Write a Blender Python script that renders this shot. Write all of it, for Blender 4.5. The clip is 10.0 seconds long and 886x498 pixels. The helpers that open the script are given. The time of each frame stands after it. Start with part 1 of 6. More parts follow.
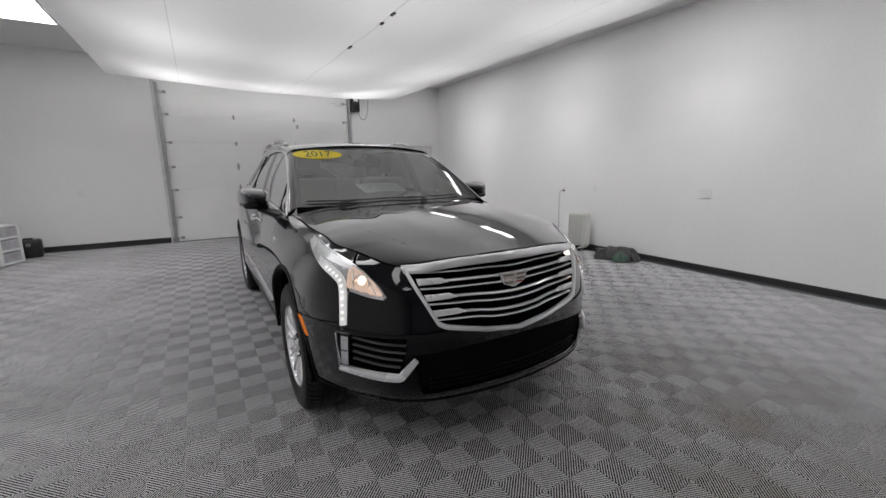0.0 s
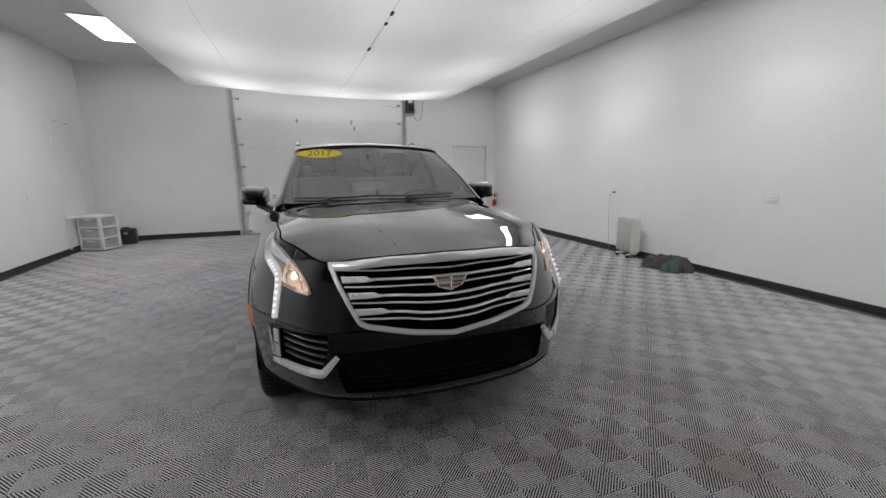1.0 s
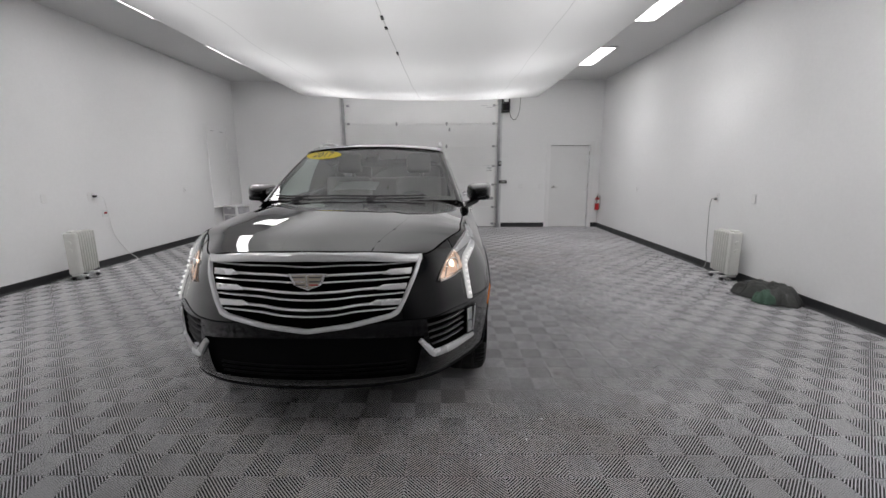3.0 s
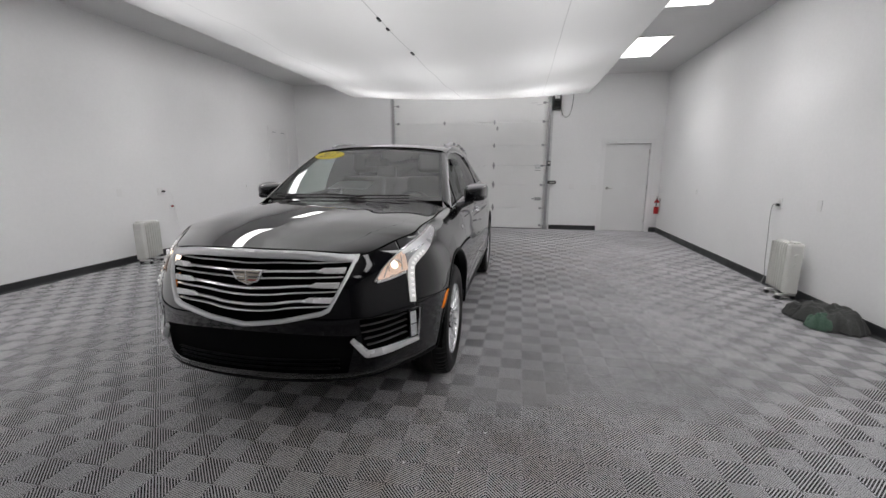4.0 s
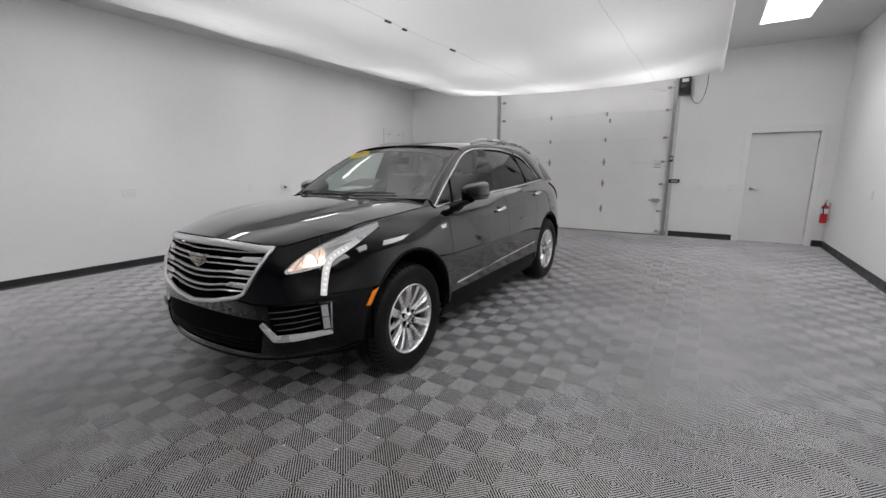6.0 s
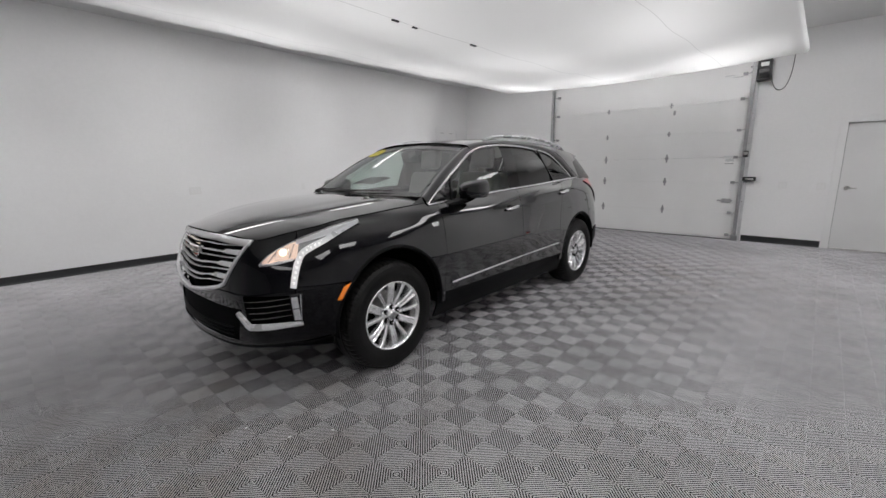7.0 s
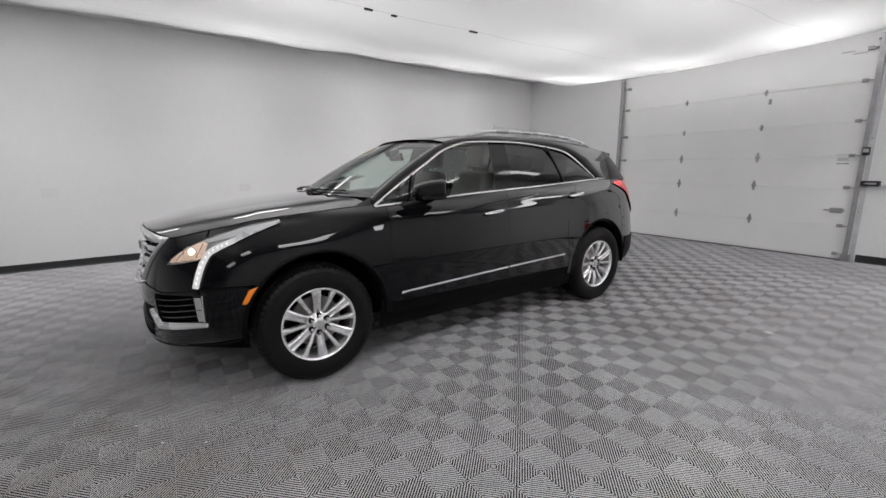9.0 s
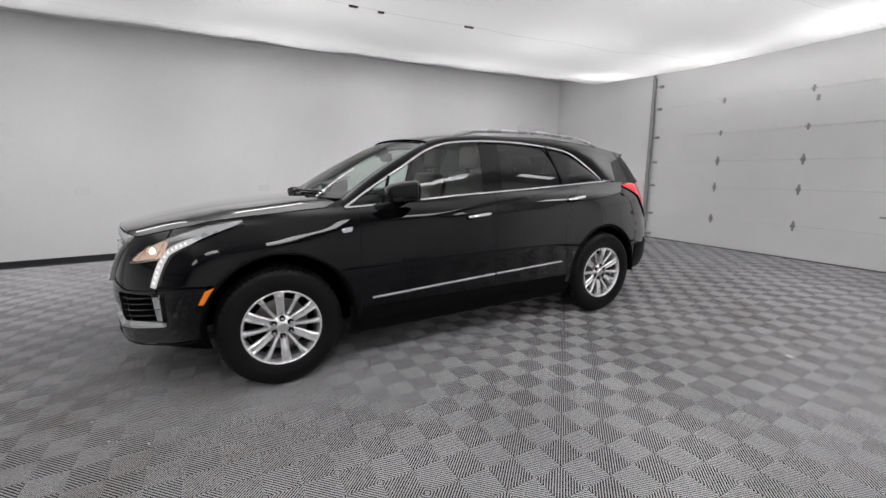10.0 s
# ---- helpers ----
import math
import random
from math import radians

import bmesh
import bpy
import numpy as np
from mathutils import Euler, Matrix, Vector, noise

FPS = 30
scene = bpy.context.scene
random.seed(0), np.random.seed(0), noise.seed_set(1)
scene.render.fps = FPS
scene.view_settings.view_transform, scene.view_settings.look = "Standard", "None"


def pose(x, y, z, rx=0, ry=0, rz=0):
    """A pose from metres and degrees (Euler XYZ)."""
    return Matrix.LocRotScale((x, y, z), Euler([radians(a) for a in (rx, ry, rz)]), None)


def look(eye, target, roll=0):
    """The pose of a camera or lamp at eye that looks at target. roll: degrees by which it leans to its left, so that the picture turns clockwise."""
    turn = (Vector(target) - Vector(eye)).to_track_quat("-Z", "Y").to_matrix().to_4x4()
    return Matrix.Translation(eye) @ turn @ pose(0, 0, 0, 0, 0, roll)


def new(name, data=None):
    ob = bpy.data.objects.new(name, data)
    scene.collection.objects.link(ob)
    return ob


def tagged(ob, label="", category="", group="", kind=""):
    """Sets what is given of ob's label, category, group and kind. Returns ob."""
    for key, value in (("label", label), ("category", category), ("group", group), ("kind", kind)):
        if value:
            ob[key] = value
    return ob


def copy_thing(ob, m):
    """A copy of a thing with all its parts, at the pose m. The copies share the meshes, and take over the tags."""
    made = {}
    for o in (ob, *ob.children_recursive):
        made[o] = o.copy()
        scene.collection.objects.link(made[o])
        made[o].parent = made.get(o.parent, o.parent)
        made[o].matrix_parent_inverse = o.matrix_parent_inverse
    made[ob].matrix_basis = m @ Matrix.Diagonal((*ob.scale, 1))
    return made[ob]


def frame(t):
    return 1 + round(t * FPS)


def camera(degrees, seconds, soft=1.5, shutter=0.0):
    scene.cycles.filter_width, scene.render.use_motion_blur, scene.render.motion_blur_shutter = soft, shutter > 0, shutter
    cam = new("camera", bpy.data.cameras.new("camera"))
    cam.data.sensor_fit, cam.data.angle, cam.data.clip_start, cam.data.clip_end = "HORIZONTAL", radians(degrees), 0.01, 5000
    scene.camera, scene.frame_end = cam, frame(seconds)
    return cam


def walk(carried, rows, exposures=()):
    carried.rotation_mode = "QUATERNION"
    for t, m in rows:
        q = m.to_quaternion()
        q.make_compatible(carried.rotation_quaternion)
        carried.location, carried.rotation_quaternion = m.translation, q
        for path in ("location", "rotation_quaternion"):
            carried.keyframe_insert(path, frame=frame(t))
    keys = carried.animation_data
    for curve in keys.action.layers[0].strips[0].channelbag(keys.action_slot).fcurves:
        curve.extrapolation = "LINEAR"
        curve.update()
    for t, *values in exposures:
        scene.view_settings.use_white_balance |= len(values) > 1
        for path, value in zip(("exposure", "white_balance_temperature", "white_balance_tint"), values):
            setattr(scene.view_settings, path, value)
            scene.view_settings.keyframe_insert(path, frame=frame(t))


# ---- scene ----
cam = camera(94.6, 10.0)
PATH = [
    (0, (0.337, 0.199, 1.408), (1.339, 1.885, 1.018), -0.6),
    (0.5, (0.628, 0.046, 1.393), (1.450, 1.828, 1.01), -0.6),
    (1, (0.981, -0.040, 1.386), (1.643, 1.808, 1.003), -0.5),
    (1.5, (1.303, -0.140, 1.382), (1.785, 1.763, 0.999), -0.4),
    (2, (1.654, -0.176, 1.382), (1.978, 1.760, 0.999), -0.3),
    (2.5, (1.980, -0.192, 1.384), (2.135, 1.766, 1.004), -0.3),
    (4, (2.992, -0.066, 1.399), (2.624, 1.862, 1.014), 0.1),
    (4.5, (3.304, 0.042, 1.396), (2.758, 1.928, 1.014), 0.1),
    (5, (3.615, 0.149, 1.397), (2.892, 1.974, 1.014), -0.0),
    (5.5, (3.897, 0.303, 1.398), (3.008, 2.052, 1.01), -0.1),
    (7, (4.618, 0.883, 1.375), (3.288, 2.324, 0.982), -0.8),
    (7.5, (4.783, 1.112, 1.367), (3.340, 2.440, 0.976), -0.7),
    (8, (4.910, 1.375, 1.363), (3.379, 2.601, 0.97), -0.7),
    (8.5, (5.003, 1.622, 1.36), (3.411, 2.768, 0.968), -0.6),
    (9, (5.050, 1.880, 1.355), (3.424, 2.978, 0.966), -0.5),
    (9.5, (5.108, 2.122, 1.347), (3.432, 3.144, 0.962), -0.4),
    (10, (5.160, 2.339, 1.342), (3.433, 3.275, 0.964), -0.3),
]
walk(cam, [(t, look(eye, target, roll)) for t, eye, target, roll in PATH],
     [(0, 0.83), (2.5, 0.83), (4, 0.84), (5.5, 0.88), (7, 0.94), (8.5, 1.0), (10, 1.03)])      # the clip's camera opens up a little on the way

# ---- the room's measures (metres) ----
WEST, EAST, NORTH, SOUTH, CEIL = -2.718, 5.993, 9.86, -6.4, 3.42
CAR = Vector((1.645, 2.61, 0.0))      # middle of the front axle, on the floor

# ---- world and exposure ----
world = bpy.data.worlds.new("world")
scene.world = world
world.use_nodes = True
world.node_tree.nodes["Background"].inputs[0].default_value = (0.6, 0.65, 0.7, 1)
world.node_tree.nodes["Background"].inputs[1].default_value = 0.02
LAMP, BEAM, BRIGHT = 2.8, 7.2, 2.5     # open ceiling panels: glow of the face and watts of the narrow area lamp added under it; panels above the cloth: glow


# ---- materials ----
def material(name, color, rough=0.5, metal=0.0, coat=0.0, grain=0.0, grain_size=40.0, bump=0.0, bump_size=200.0,
             stain=0.0, stain_size=2.0, random_part=0.0, emit=None, emit_power=0.0, spec=0.5, rough_var=0.0, alpha=None, trans=0.0):
    m = bpy.data.materials.new(name)
    m.use_nodes = True
    nt = m.node_tree
    b = nt.nodes["Principled BSDF"]
    b.inputs["Base Color"].default_value = (*color, 1)
    b.inputs["Roughness"].default_value = rough
    b.inputs["Metallic"].default_value = metal
    b.inputs["Coat Weight"].default_value = coat
    b.inputs["Coat Roughness"].default_value = 0.02
    b.inputs["Specular IOR Level"].default_value = spec
    b.inputs["Transmission Weight"].default_value = trans
    if emit:
        b.inputs["Emission Color"].default_value = (*emit, 1)
        b.inputs["Emission Strength"].default_value = emit_power
    geo = nt.nodes.new("ShaderNodeNewGeometry")

    def noisy(size, detail):
        n = nt.nodes.new("ShaderNodeTexNoise")
        n.inputs["Scale"].default_value = size
        n.inputs["Detail"].default_value = detail
        nt.links.new(geo.outputs["Position"], n.inputs["Vector"])
        return n.outputs["Fac"]

    def stretch(fac, lo, hi):
        r = nt.nodes.new("ShaderNodeMapRange")
        r.inputs["From Min"].default_value, r.inputs["From Max"].default_value = 0.25, 0.75
        r.inputs["To Min"].default_value, r.inputs["To Max"].default_value = lo, hi
        nt.links.new(fac, r.inputs["Value"])
        return r.outputs["Result"]

    factors = []
    if grain:
        factors.append(stretch(noisy(grain_size, 3), 1 - grain, 1 + grain))
    if stain:
        factors.append(stretch(noisy(stain_size, 5), 1 - stain, 1 + stain))
    if random_part:
        info = nt.nodes.new("ShaderNodeObjectInfo")
        r = nt.nodes.new("ShaderNodeMapRange")
        r.inputs["To Min"].default_value, r.inputs["To Max"].default_value = 1 - random_part, 1 + random_part
        nt.links.new(info.outputs["Random"], r.inputs["Value"])
        factors.append(r.outputs["Result"])
    if factors:
        total = factors[0]
        for f in factors[1:]:
            k = nt.nodes.new("ShaderNodeMath")
            k.operation = "MULTIPLY"
            nt.links.new(total, k.inputs[0])
            nt.links.new(f, k.inputs[1])
            total = k.outputs[0]
        v = nt.nodes.new("ShaderNodeVectorMath")
        v.operation = "SCALE"
        v.inputs[0].default_value = color
        nt.links.new(total, v.inputs["Scale"])
        nt.links.new(v.outputs[0], b.inputs["Base Color"])
    if rough_var:
        nt.links.new(stretch(noisy(stain_size * 3, 4), max(rough - rough_var, 0.02), rough + rough_var), b.inputs["Roughness"])
    if bump:
        p = nt.nodes.new("ShaderNodeBump")
        p.inputs["Strength"].default_value = bump
        p.inputs["Distance"].default_value = 0.002
        nt.links.new(noisy(bump_size, 3), p.inputs["Height"])
        nt.links.new(p.outputs[0], b.inputs["Normal"])
    return m


def glass(name, tint, gloss_rough=0.0, ior=1.75):
    """A thin pane: tinted see-through with a mirror sheen that grows at a slant."""
    m = bpy.data.materials.new(name)
    m.use_nodes = True
    nt = m.node_tree
    nt.nodes.clear()
    out, mix = nt.nodes.new("ShaderNodeOutputMaterial"), nt.nodes.new("ShaderNodeMixShader")
    clear, gloss, fres = nt.nodes.new("ShaderNodeBsdfTransparent"), nt.nodes.new("ShaderNodeBsdfGlossy"), nt.nodes.new("ShaderNodeFresnel")
    clear.inputs[0].default_value = (*tint, 1)
    gloss.inputs["Roughness"].default_value = gloss_rough
    fres.inputs["IOR"].default_value = ior
    nt.links.new(fres.outputs[0], mix.inputs[0])
    nt.links.new(clear.outputs[0], mix.inputs[1])
    nt.links.new(gloss.outputs[0], mix.inputs[2])
    nt.links.new(mix.outputs[0], out.inputs[0])
    return m


def cloth_diffuser(name, color):
    """White stretch cloth that lets the lamps above it glow through."""
    m = bpy.data.materials.new(name)
    m.use_nodes = True
    nt = m.node_tree
    nt.nodes.clear()
    out, add = nt.nodes.new("ShaderNodeOutputMaterial"), nt.nodes.new("ShaderNodeMixShader")
    t, d = nt.nodes.new("ShaderNodeBsdfTranslucent"), nt.nodes.new("ShaderNodeBsdfDiffuse")
    t.inputs[0].default_value = (*(0.62 * c for c in color), 1)
    d.inputs[0].default_value = (*color, 1)
    add.inputs[0].default_value = 0.4
    nt.links.new(t.outputs[0], add.inputs[1])
    nt.links.new(d.outputs[0], add.inputs[2])
    nt.links.new(add.outputs[0], out.inputs[0])
    return m


M_WALL = material("white_wall_paint", (0.87, 0.87, 0.872), 0.6, grain=0.015, grain_size=30, stain=0.03, stain_size=0.8, bump=0.12, bump_size=260)
M_CEIL = material("white_ceiling_paint", (0.72, 0.72, 0.72), 0.8, stain=0.03, stain_size=0.7, bump=0.2, bump_size=150)
M_CLOTH = cloth_diffuser("white_stretch_cloth", (0.9, 0.9, 0.9))
M_SEAM = material("cloth_seam_thread", (0.45, 0.45, 0.45), 0.8)
M_RUBBER = material("black_cove_rubber", (0.022, 0.023, 0.025), 0.45, grain=0.1, grain_size=25, rough_var=0.1)
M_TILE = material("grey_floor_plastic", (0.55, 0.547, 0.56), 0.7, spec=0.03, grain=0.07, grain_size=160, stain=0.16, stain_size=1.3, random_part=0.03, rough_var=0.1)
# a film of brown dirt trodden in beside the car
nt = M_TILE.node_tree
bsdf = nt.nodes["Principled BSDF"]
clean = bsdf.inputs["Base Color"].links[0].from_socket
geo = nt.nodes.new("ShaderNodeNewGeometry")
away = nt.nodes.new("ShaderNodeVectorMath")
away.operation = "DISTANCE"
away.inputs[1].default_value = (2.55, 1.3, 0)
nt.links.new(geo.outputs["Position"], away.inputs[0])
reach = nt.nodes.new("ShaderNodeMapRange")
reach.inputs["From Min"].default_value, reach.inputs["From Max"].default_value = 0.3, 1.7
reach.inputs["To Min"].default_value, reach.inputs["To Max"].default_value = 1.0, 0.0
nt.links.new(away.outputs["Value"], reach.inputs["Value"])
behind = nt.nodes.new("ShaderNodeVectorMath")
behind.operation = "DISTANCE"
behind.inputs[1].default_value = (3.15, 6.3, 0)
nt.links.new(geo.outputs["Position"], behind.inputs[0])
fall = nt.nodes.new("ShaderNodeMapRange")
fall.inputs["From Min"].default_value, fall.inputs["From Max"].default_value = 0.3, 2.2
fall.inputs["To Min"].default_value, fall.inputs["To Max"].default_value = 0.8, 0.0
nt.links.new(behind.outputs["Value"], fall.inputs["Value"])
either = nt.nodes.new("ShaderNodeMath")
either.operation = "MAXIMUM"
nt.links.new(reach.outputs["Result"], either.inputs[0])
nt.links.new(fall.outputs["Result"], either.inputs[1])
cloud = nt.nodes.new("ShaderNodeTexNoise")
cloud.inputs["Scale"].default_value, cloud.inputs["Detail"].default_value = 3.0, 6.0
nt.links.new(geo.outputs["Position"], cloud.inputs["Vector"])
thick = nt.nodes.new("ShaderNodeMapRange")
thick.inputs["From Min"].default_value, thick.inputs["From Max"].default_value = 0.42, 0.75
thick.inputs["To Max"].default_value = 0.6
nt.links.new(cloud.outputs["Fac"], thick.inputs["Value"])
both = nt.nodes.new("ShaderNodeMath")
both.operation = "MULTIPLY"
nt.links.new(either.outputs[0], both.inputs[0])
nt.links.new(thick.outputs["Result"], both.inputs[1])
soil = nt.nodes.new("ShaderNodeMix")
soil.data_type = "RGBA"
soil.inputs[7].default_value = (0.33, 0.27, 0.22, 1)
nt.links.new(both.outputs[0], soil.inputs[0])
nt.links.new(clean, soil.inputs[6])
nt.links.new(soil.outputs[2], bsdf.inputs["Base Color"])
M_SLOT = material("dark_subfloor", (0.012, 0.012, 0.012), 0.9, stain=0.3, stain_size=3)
M_DOORPANEL = material("white_steel_panel", (0.91, 0.91, 0.905), 0.45, stain=0.03, stain_size=1.2, bump=0.15, bump_size=400)
M_DOOR = material("pale_grey_door_paint", (0.80, 0.80, 0.80), 0.45, stain=0.03, stain_size=1.5, bump=0.05, bump_size=120)
M_FRAME = material("white_frame_paint", (0.85, 0.85, 0.85), 0.4, stain=0.02)
M_GALV = material("galvanised_steel", (0.38, 0.38, 0.39), 0.42, metal=0.45, stain=0.2, stain_size=9, rough_var=0.12)
M_CORD = material("grey_cord_rubber", (0.30, 0.30, 0.30), 0.5)
M_STEEL = material("brushed_steel", (0.6, 0.59, 0.57), 0.28, metal=1.0, rough_var=0.08)
M_BLACKPLASTIC = material("black_plastic", (0.018, 0.018, 0.02), 0.42, grain=0.1, bump=0.1, bump_size=500)
M_WHITEPLASTIC = material("white_plastic", (0.83, 0.83, 0.825), 0.35, stain=0.02)
M_IVORY = material("ivory_enamel", (0.68, 0.68, 0.65), 0.35, stain=0.05, stain_size=5)
M_FROST = material("frosted_drawer_plastic", (0.46, 0.45, 0.48), 0.3, stain=0.2, stain_size=9, trans=0.0)
M_RED = material("red_enamel", (0.55, 0.02, 0.025), 0.3, stain=0.05)
M_JACKET = material("dark_olive_jacket_cloth", (0.05, 0.052, 0.05), 0.9, grain=0.25, grain_size=90, bump=0.6, bump_size=250, stain=0.2, stain_size=6)
M_GREEN = material("green_cloth", (0.06, 0.11, 0.08), 0.9, grain=0.2, grain_size=90, bump=0.5, bump_size=250)
M_LAMP = material("lamp_diffuser", (0.9, 0.9, 0.9), 0.5, emit=(1.0, 0.985, 0.99), emit_power=LAMP)
M_LAMP_BRIGHT = material("bright_lamp_diffuser", (0.9, 0.9, 0.9), 0.5, emit=(1.0, 0.985, 0.99), emit_power=BRIGHT)
# for unseen panels added between the rows to even out the cloth's glow
M_LAMP_FILL = material("added_fill_diffuser", (0.9, 0.9, 0.9), 0.5, emit=(1.0, 0.985, 0.99), emit_power=BRIGHT * 0.45)
M_LAMP_NORTH = material("strong_lamp_diffuser", (0.9, 0.9, 0.9), 0.5, emit=(1.0, 0.985, 0.99), emit_power=BRIGHT * 1.6)
M_PAPER = material("white_paper", (0.8, 0.82, 0.82), 0.7, stain=0.03)
M_DUST = material("pale_dust", (0.42, 0.38, 0.34), 0.9, grain=0.3, grain_size=60)
M_INK = material("dark_ink", (0.05, 0.05, 0.055), 0.6)

M_PAINT = material("black_car_paint", (0.0018, 0.0018, 0.003), 0.03, spec=0.26)
# the paint's gloss grows at a slant
lw = M_PAINT.node_tree.nodes.new("ShaderNodeLayerWeight")
lw.inputs["Blend"].default_value = 0.5
mr = M_PAINT.node_tree.nodes.new("ShaderNodeMapRange")
mr.inputs["From Min"].default_value, mr.inputs["From Max"].default_value = 0.15, 0.5
mr.inputs["To Min"].default_value, mr.inputs["To Max"].default_value = 0.33, 1.0
M_PAINT.node_tree.links.new(lw.outputs["Facing"], mr.inputs["Value"])
M_PAINT.node_tree.links.new(mr.outputs["Result"], M_PAINT.node_tree.nodes["Principled BSDF"].inputs["Specular IOR Level"])
mc = M_PAINT.node_tree.nodes.new("ShaderNodeMapRange")
mc.inputs["From Min"].default_value, mc.inputs["From Max"].default_value = 0.2, 0.5
mc.inputs["To Min"].default_value, mc.inputs["To Max"].default_value = 0.0, 1.0
M_PAINT.node_tree.links.new(lw.outputs["Facing"], mc.inputs["Value"])
M_PAINT.node_tree.links.new(mc.outputs["Result"], M_PAINT.node_tree.nodes["Principled BSDF"].inputs["Coat Weight"])
M_PAINT.node_tree.nodes["Principled BSDF"].inputs["Coat IOR"].default_value = 1.7
M_TRIM = material("satin_black_trim", (0.004, 0.004, 0.0045), 0.4, spec=0.1, grain=0.1, grain_size=200)
M_GLOSSBLACK = material("gloss_black_plastic", (0.006, 0.006, 0.007), 0.08)
M_DARK = material("dark_underbody", (0.003, 0.003, 0.003), 0.9, spec=0.1)
M_CHROME = material("bright_chrome", (0.86, 0.86, 0.87), 0.07, metal=1.0, rough_var=0.03)
M_GRILLE = material("grille_chrome", (0.92, 0.92, 0.93), 0.16, metal=0.55, rough_var=0.04)
M_SATIN = material("satin_chrome", (0.74, 0.74, 0.75), 0.2, metal=1.0, rough_var=0.05)
M_ALLOY = material("silver_alloy", (0.9, 0.9, 0.91), 0.24, metal=0.75, stain=0.06, stain_size=30)
M_TYRE = material("tyre_rubber", (0.007, 0.0068, 0.0066), 0.45, spec=0.22, grain=0.15, grain_size=120, bump=0.25, bump_size=300, stain=0.15, stain_size=14)
M_DISC = material("brake_disc_iron", (0.28, 0.27, 0.26), 0.35, metal=0.9, stain=0.2, stain_size=20)
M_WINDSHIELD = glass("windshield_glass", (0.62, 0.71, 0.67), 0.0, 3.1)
M_SIDEGLASS = glass("side_glass", (0.82, 0.91, 0.86), 0.0, 1.9)
M_PRIVACY = glass("privacy_glass", (0.045, 0.05, 0.05))
M_LENS = glass("lamp_lens", (0.95, 0.955, 0.96), 0.0, 1.32)
M_AMBER = material("amber_lens", (0.80, 0.21, 0.012), 0.12, coat=1.0, emit=(1.0, 0.25, 0.01), emit_power=0.1)
M_TAIL = material("red_lamp_lens", (0.6, 0.01, 0.015), 0.1, coat=1.0, emit=(1.0, 0.03, 0.05), emit_power=0.2)
M_LED = material("white_running_light", (0.9, 0.9, 0.9), 0.3, emit=(1.0, 0.98, 0.95), emit_power=0.5)
M_GUIDE = material("pale_light_guide", (0.66, 0.66, 0.67), 0.25, emit=(1.0, 0.98, 0.95), emit_power=0.14)
M_LAMPTRIM = material("grey_lamp_trim", (0.48, 0.48, 0.50), 0.22, metal=0.5)
M_SILVER = material("silver_painted_plastic", (0.78, 0.78, 0.79), 0.28, metal=0.3, rough_var=0.05)
M_FOGGLOW = material("pale_fog_reflector", (0.88, 0.88, 0.89), 0.3, metal=0.0, stain=0.15, stain_size=60)
M_ANGLE = material("pale_galvanised_plate", (0.66, 0.66, 0.67), 0.45, metal=0.15, stain=0.15, stain_size=7)
M_BLACKMATTE = material("matte_black_plastic", (0.004, 0.004, 0.0045), 0.7, spec=0.05)
M_BULB = material("lit_headlamp", (0.9, 0.8, 0.6), 0.3, emit=(1.0, 0.84, 0.68), emit_power=1.2)
# the bulb's light on the bowl is put in as a faint emission
M_BOWL = material("self_lit_warm_reflector", (0.76, 0.57, 0.47), 0.18, metal=1.0, emit=(1.0, 0.72, 0.55), emit_power=0.22)
M_BROW = material("silver_lamp_brow", (0.78, 0.78, 0.79), 0.28, metal=0.25)
M_LAMPBASE = material("chrome_lamp_body", (0.46, 0.46, 0.47), 0.25, metal=0.6)
M_SLATGREY = material("grey_slat_plastic", (0.06, 0.06, 0.062), 0.25)
M_BEIGE = material("pale_grey_leather", (0.24, 0.24, 0.21), 0.5, bump=0.2, bump_size=300, stain=0.06, stain_size=6)
M_DASH = material("dark_dash_vinyl", (0.025, 0.026, 0.027), 0.6, bump=0.2, bump_size=400)
M_LINER = material("pale_headliner", (0.5, 0.5, 0.47), 0.9, bump=0.2, bump_size=400)
M_YELLOW = material("yellow_sticker", (0.78, 0.62, 0.02), 0.5, stain=0.04)
M_GOLD = material("gold_enamel", (0.78, 0.70, 0.60), 0.22, metal=0.6)
M_CREST_RED = material("crest_red_enamel", (0.3, 0.03, 0.03), 0.2)


# ---- building helpers ----
def thing(name, label, category, place=(0, 0, 0), group="", turn=0.0):
    ob = new(name)
    ob.empty_display_size = 0.2
    ob.matrix_basis = pose(*place, 0, 0, turn)
    return tagged(ob, label, category, group)


def mesh_of(name, verts, faces, mat, smooth=True):
    me = bpy.data.meshes.new(name)
    me.from_pydata([tuple(map(float, v)) for v in verts], [], [tuple(map(int, f)) for f in faces])
    me.materials.append(mat)
    if smooth:
        me.polygons.foreach_set("use_smooth", [True] * len(me.polygons))
    me.update()
    return me


def solid(ob, depth, bevel=0.0, offset=-1.0):
    if depth:
        s = ob.modifiers.new("thickness", "SOLIDIFY")
        s.thickness, s.offset = depth, offset
    if bevel:
        b = ob.modifiers.new("edge", "BEVEL")
        b.width, b.segments, b.limit_method = bevel, 2, "ANGLE"
    return ob


def shape(name, verts, faces, mat, parent=None, label="", smooth=True, depth=0.0, bevel=0.0, offset=-1.0):
    ob = new(name, mesh_of(name, verts, faces, mat, smooth))
    ob.parent = parent
    if label:
        tagged(ob, label)
    return solid(ob, depth, bevel, offset)


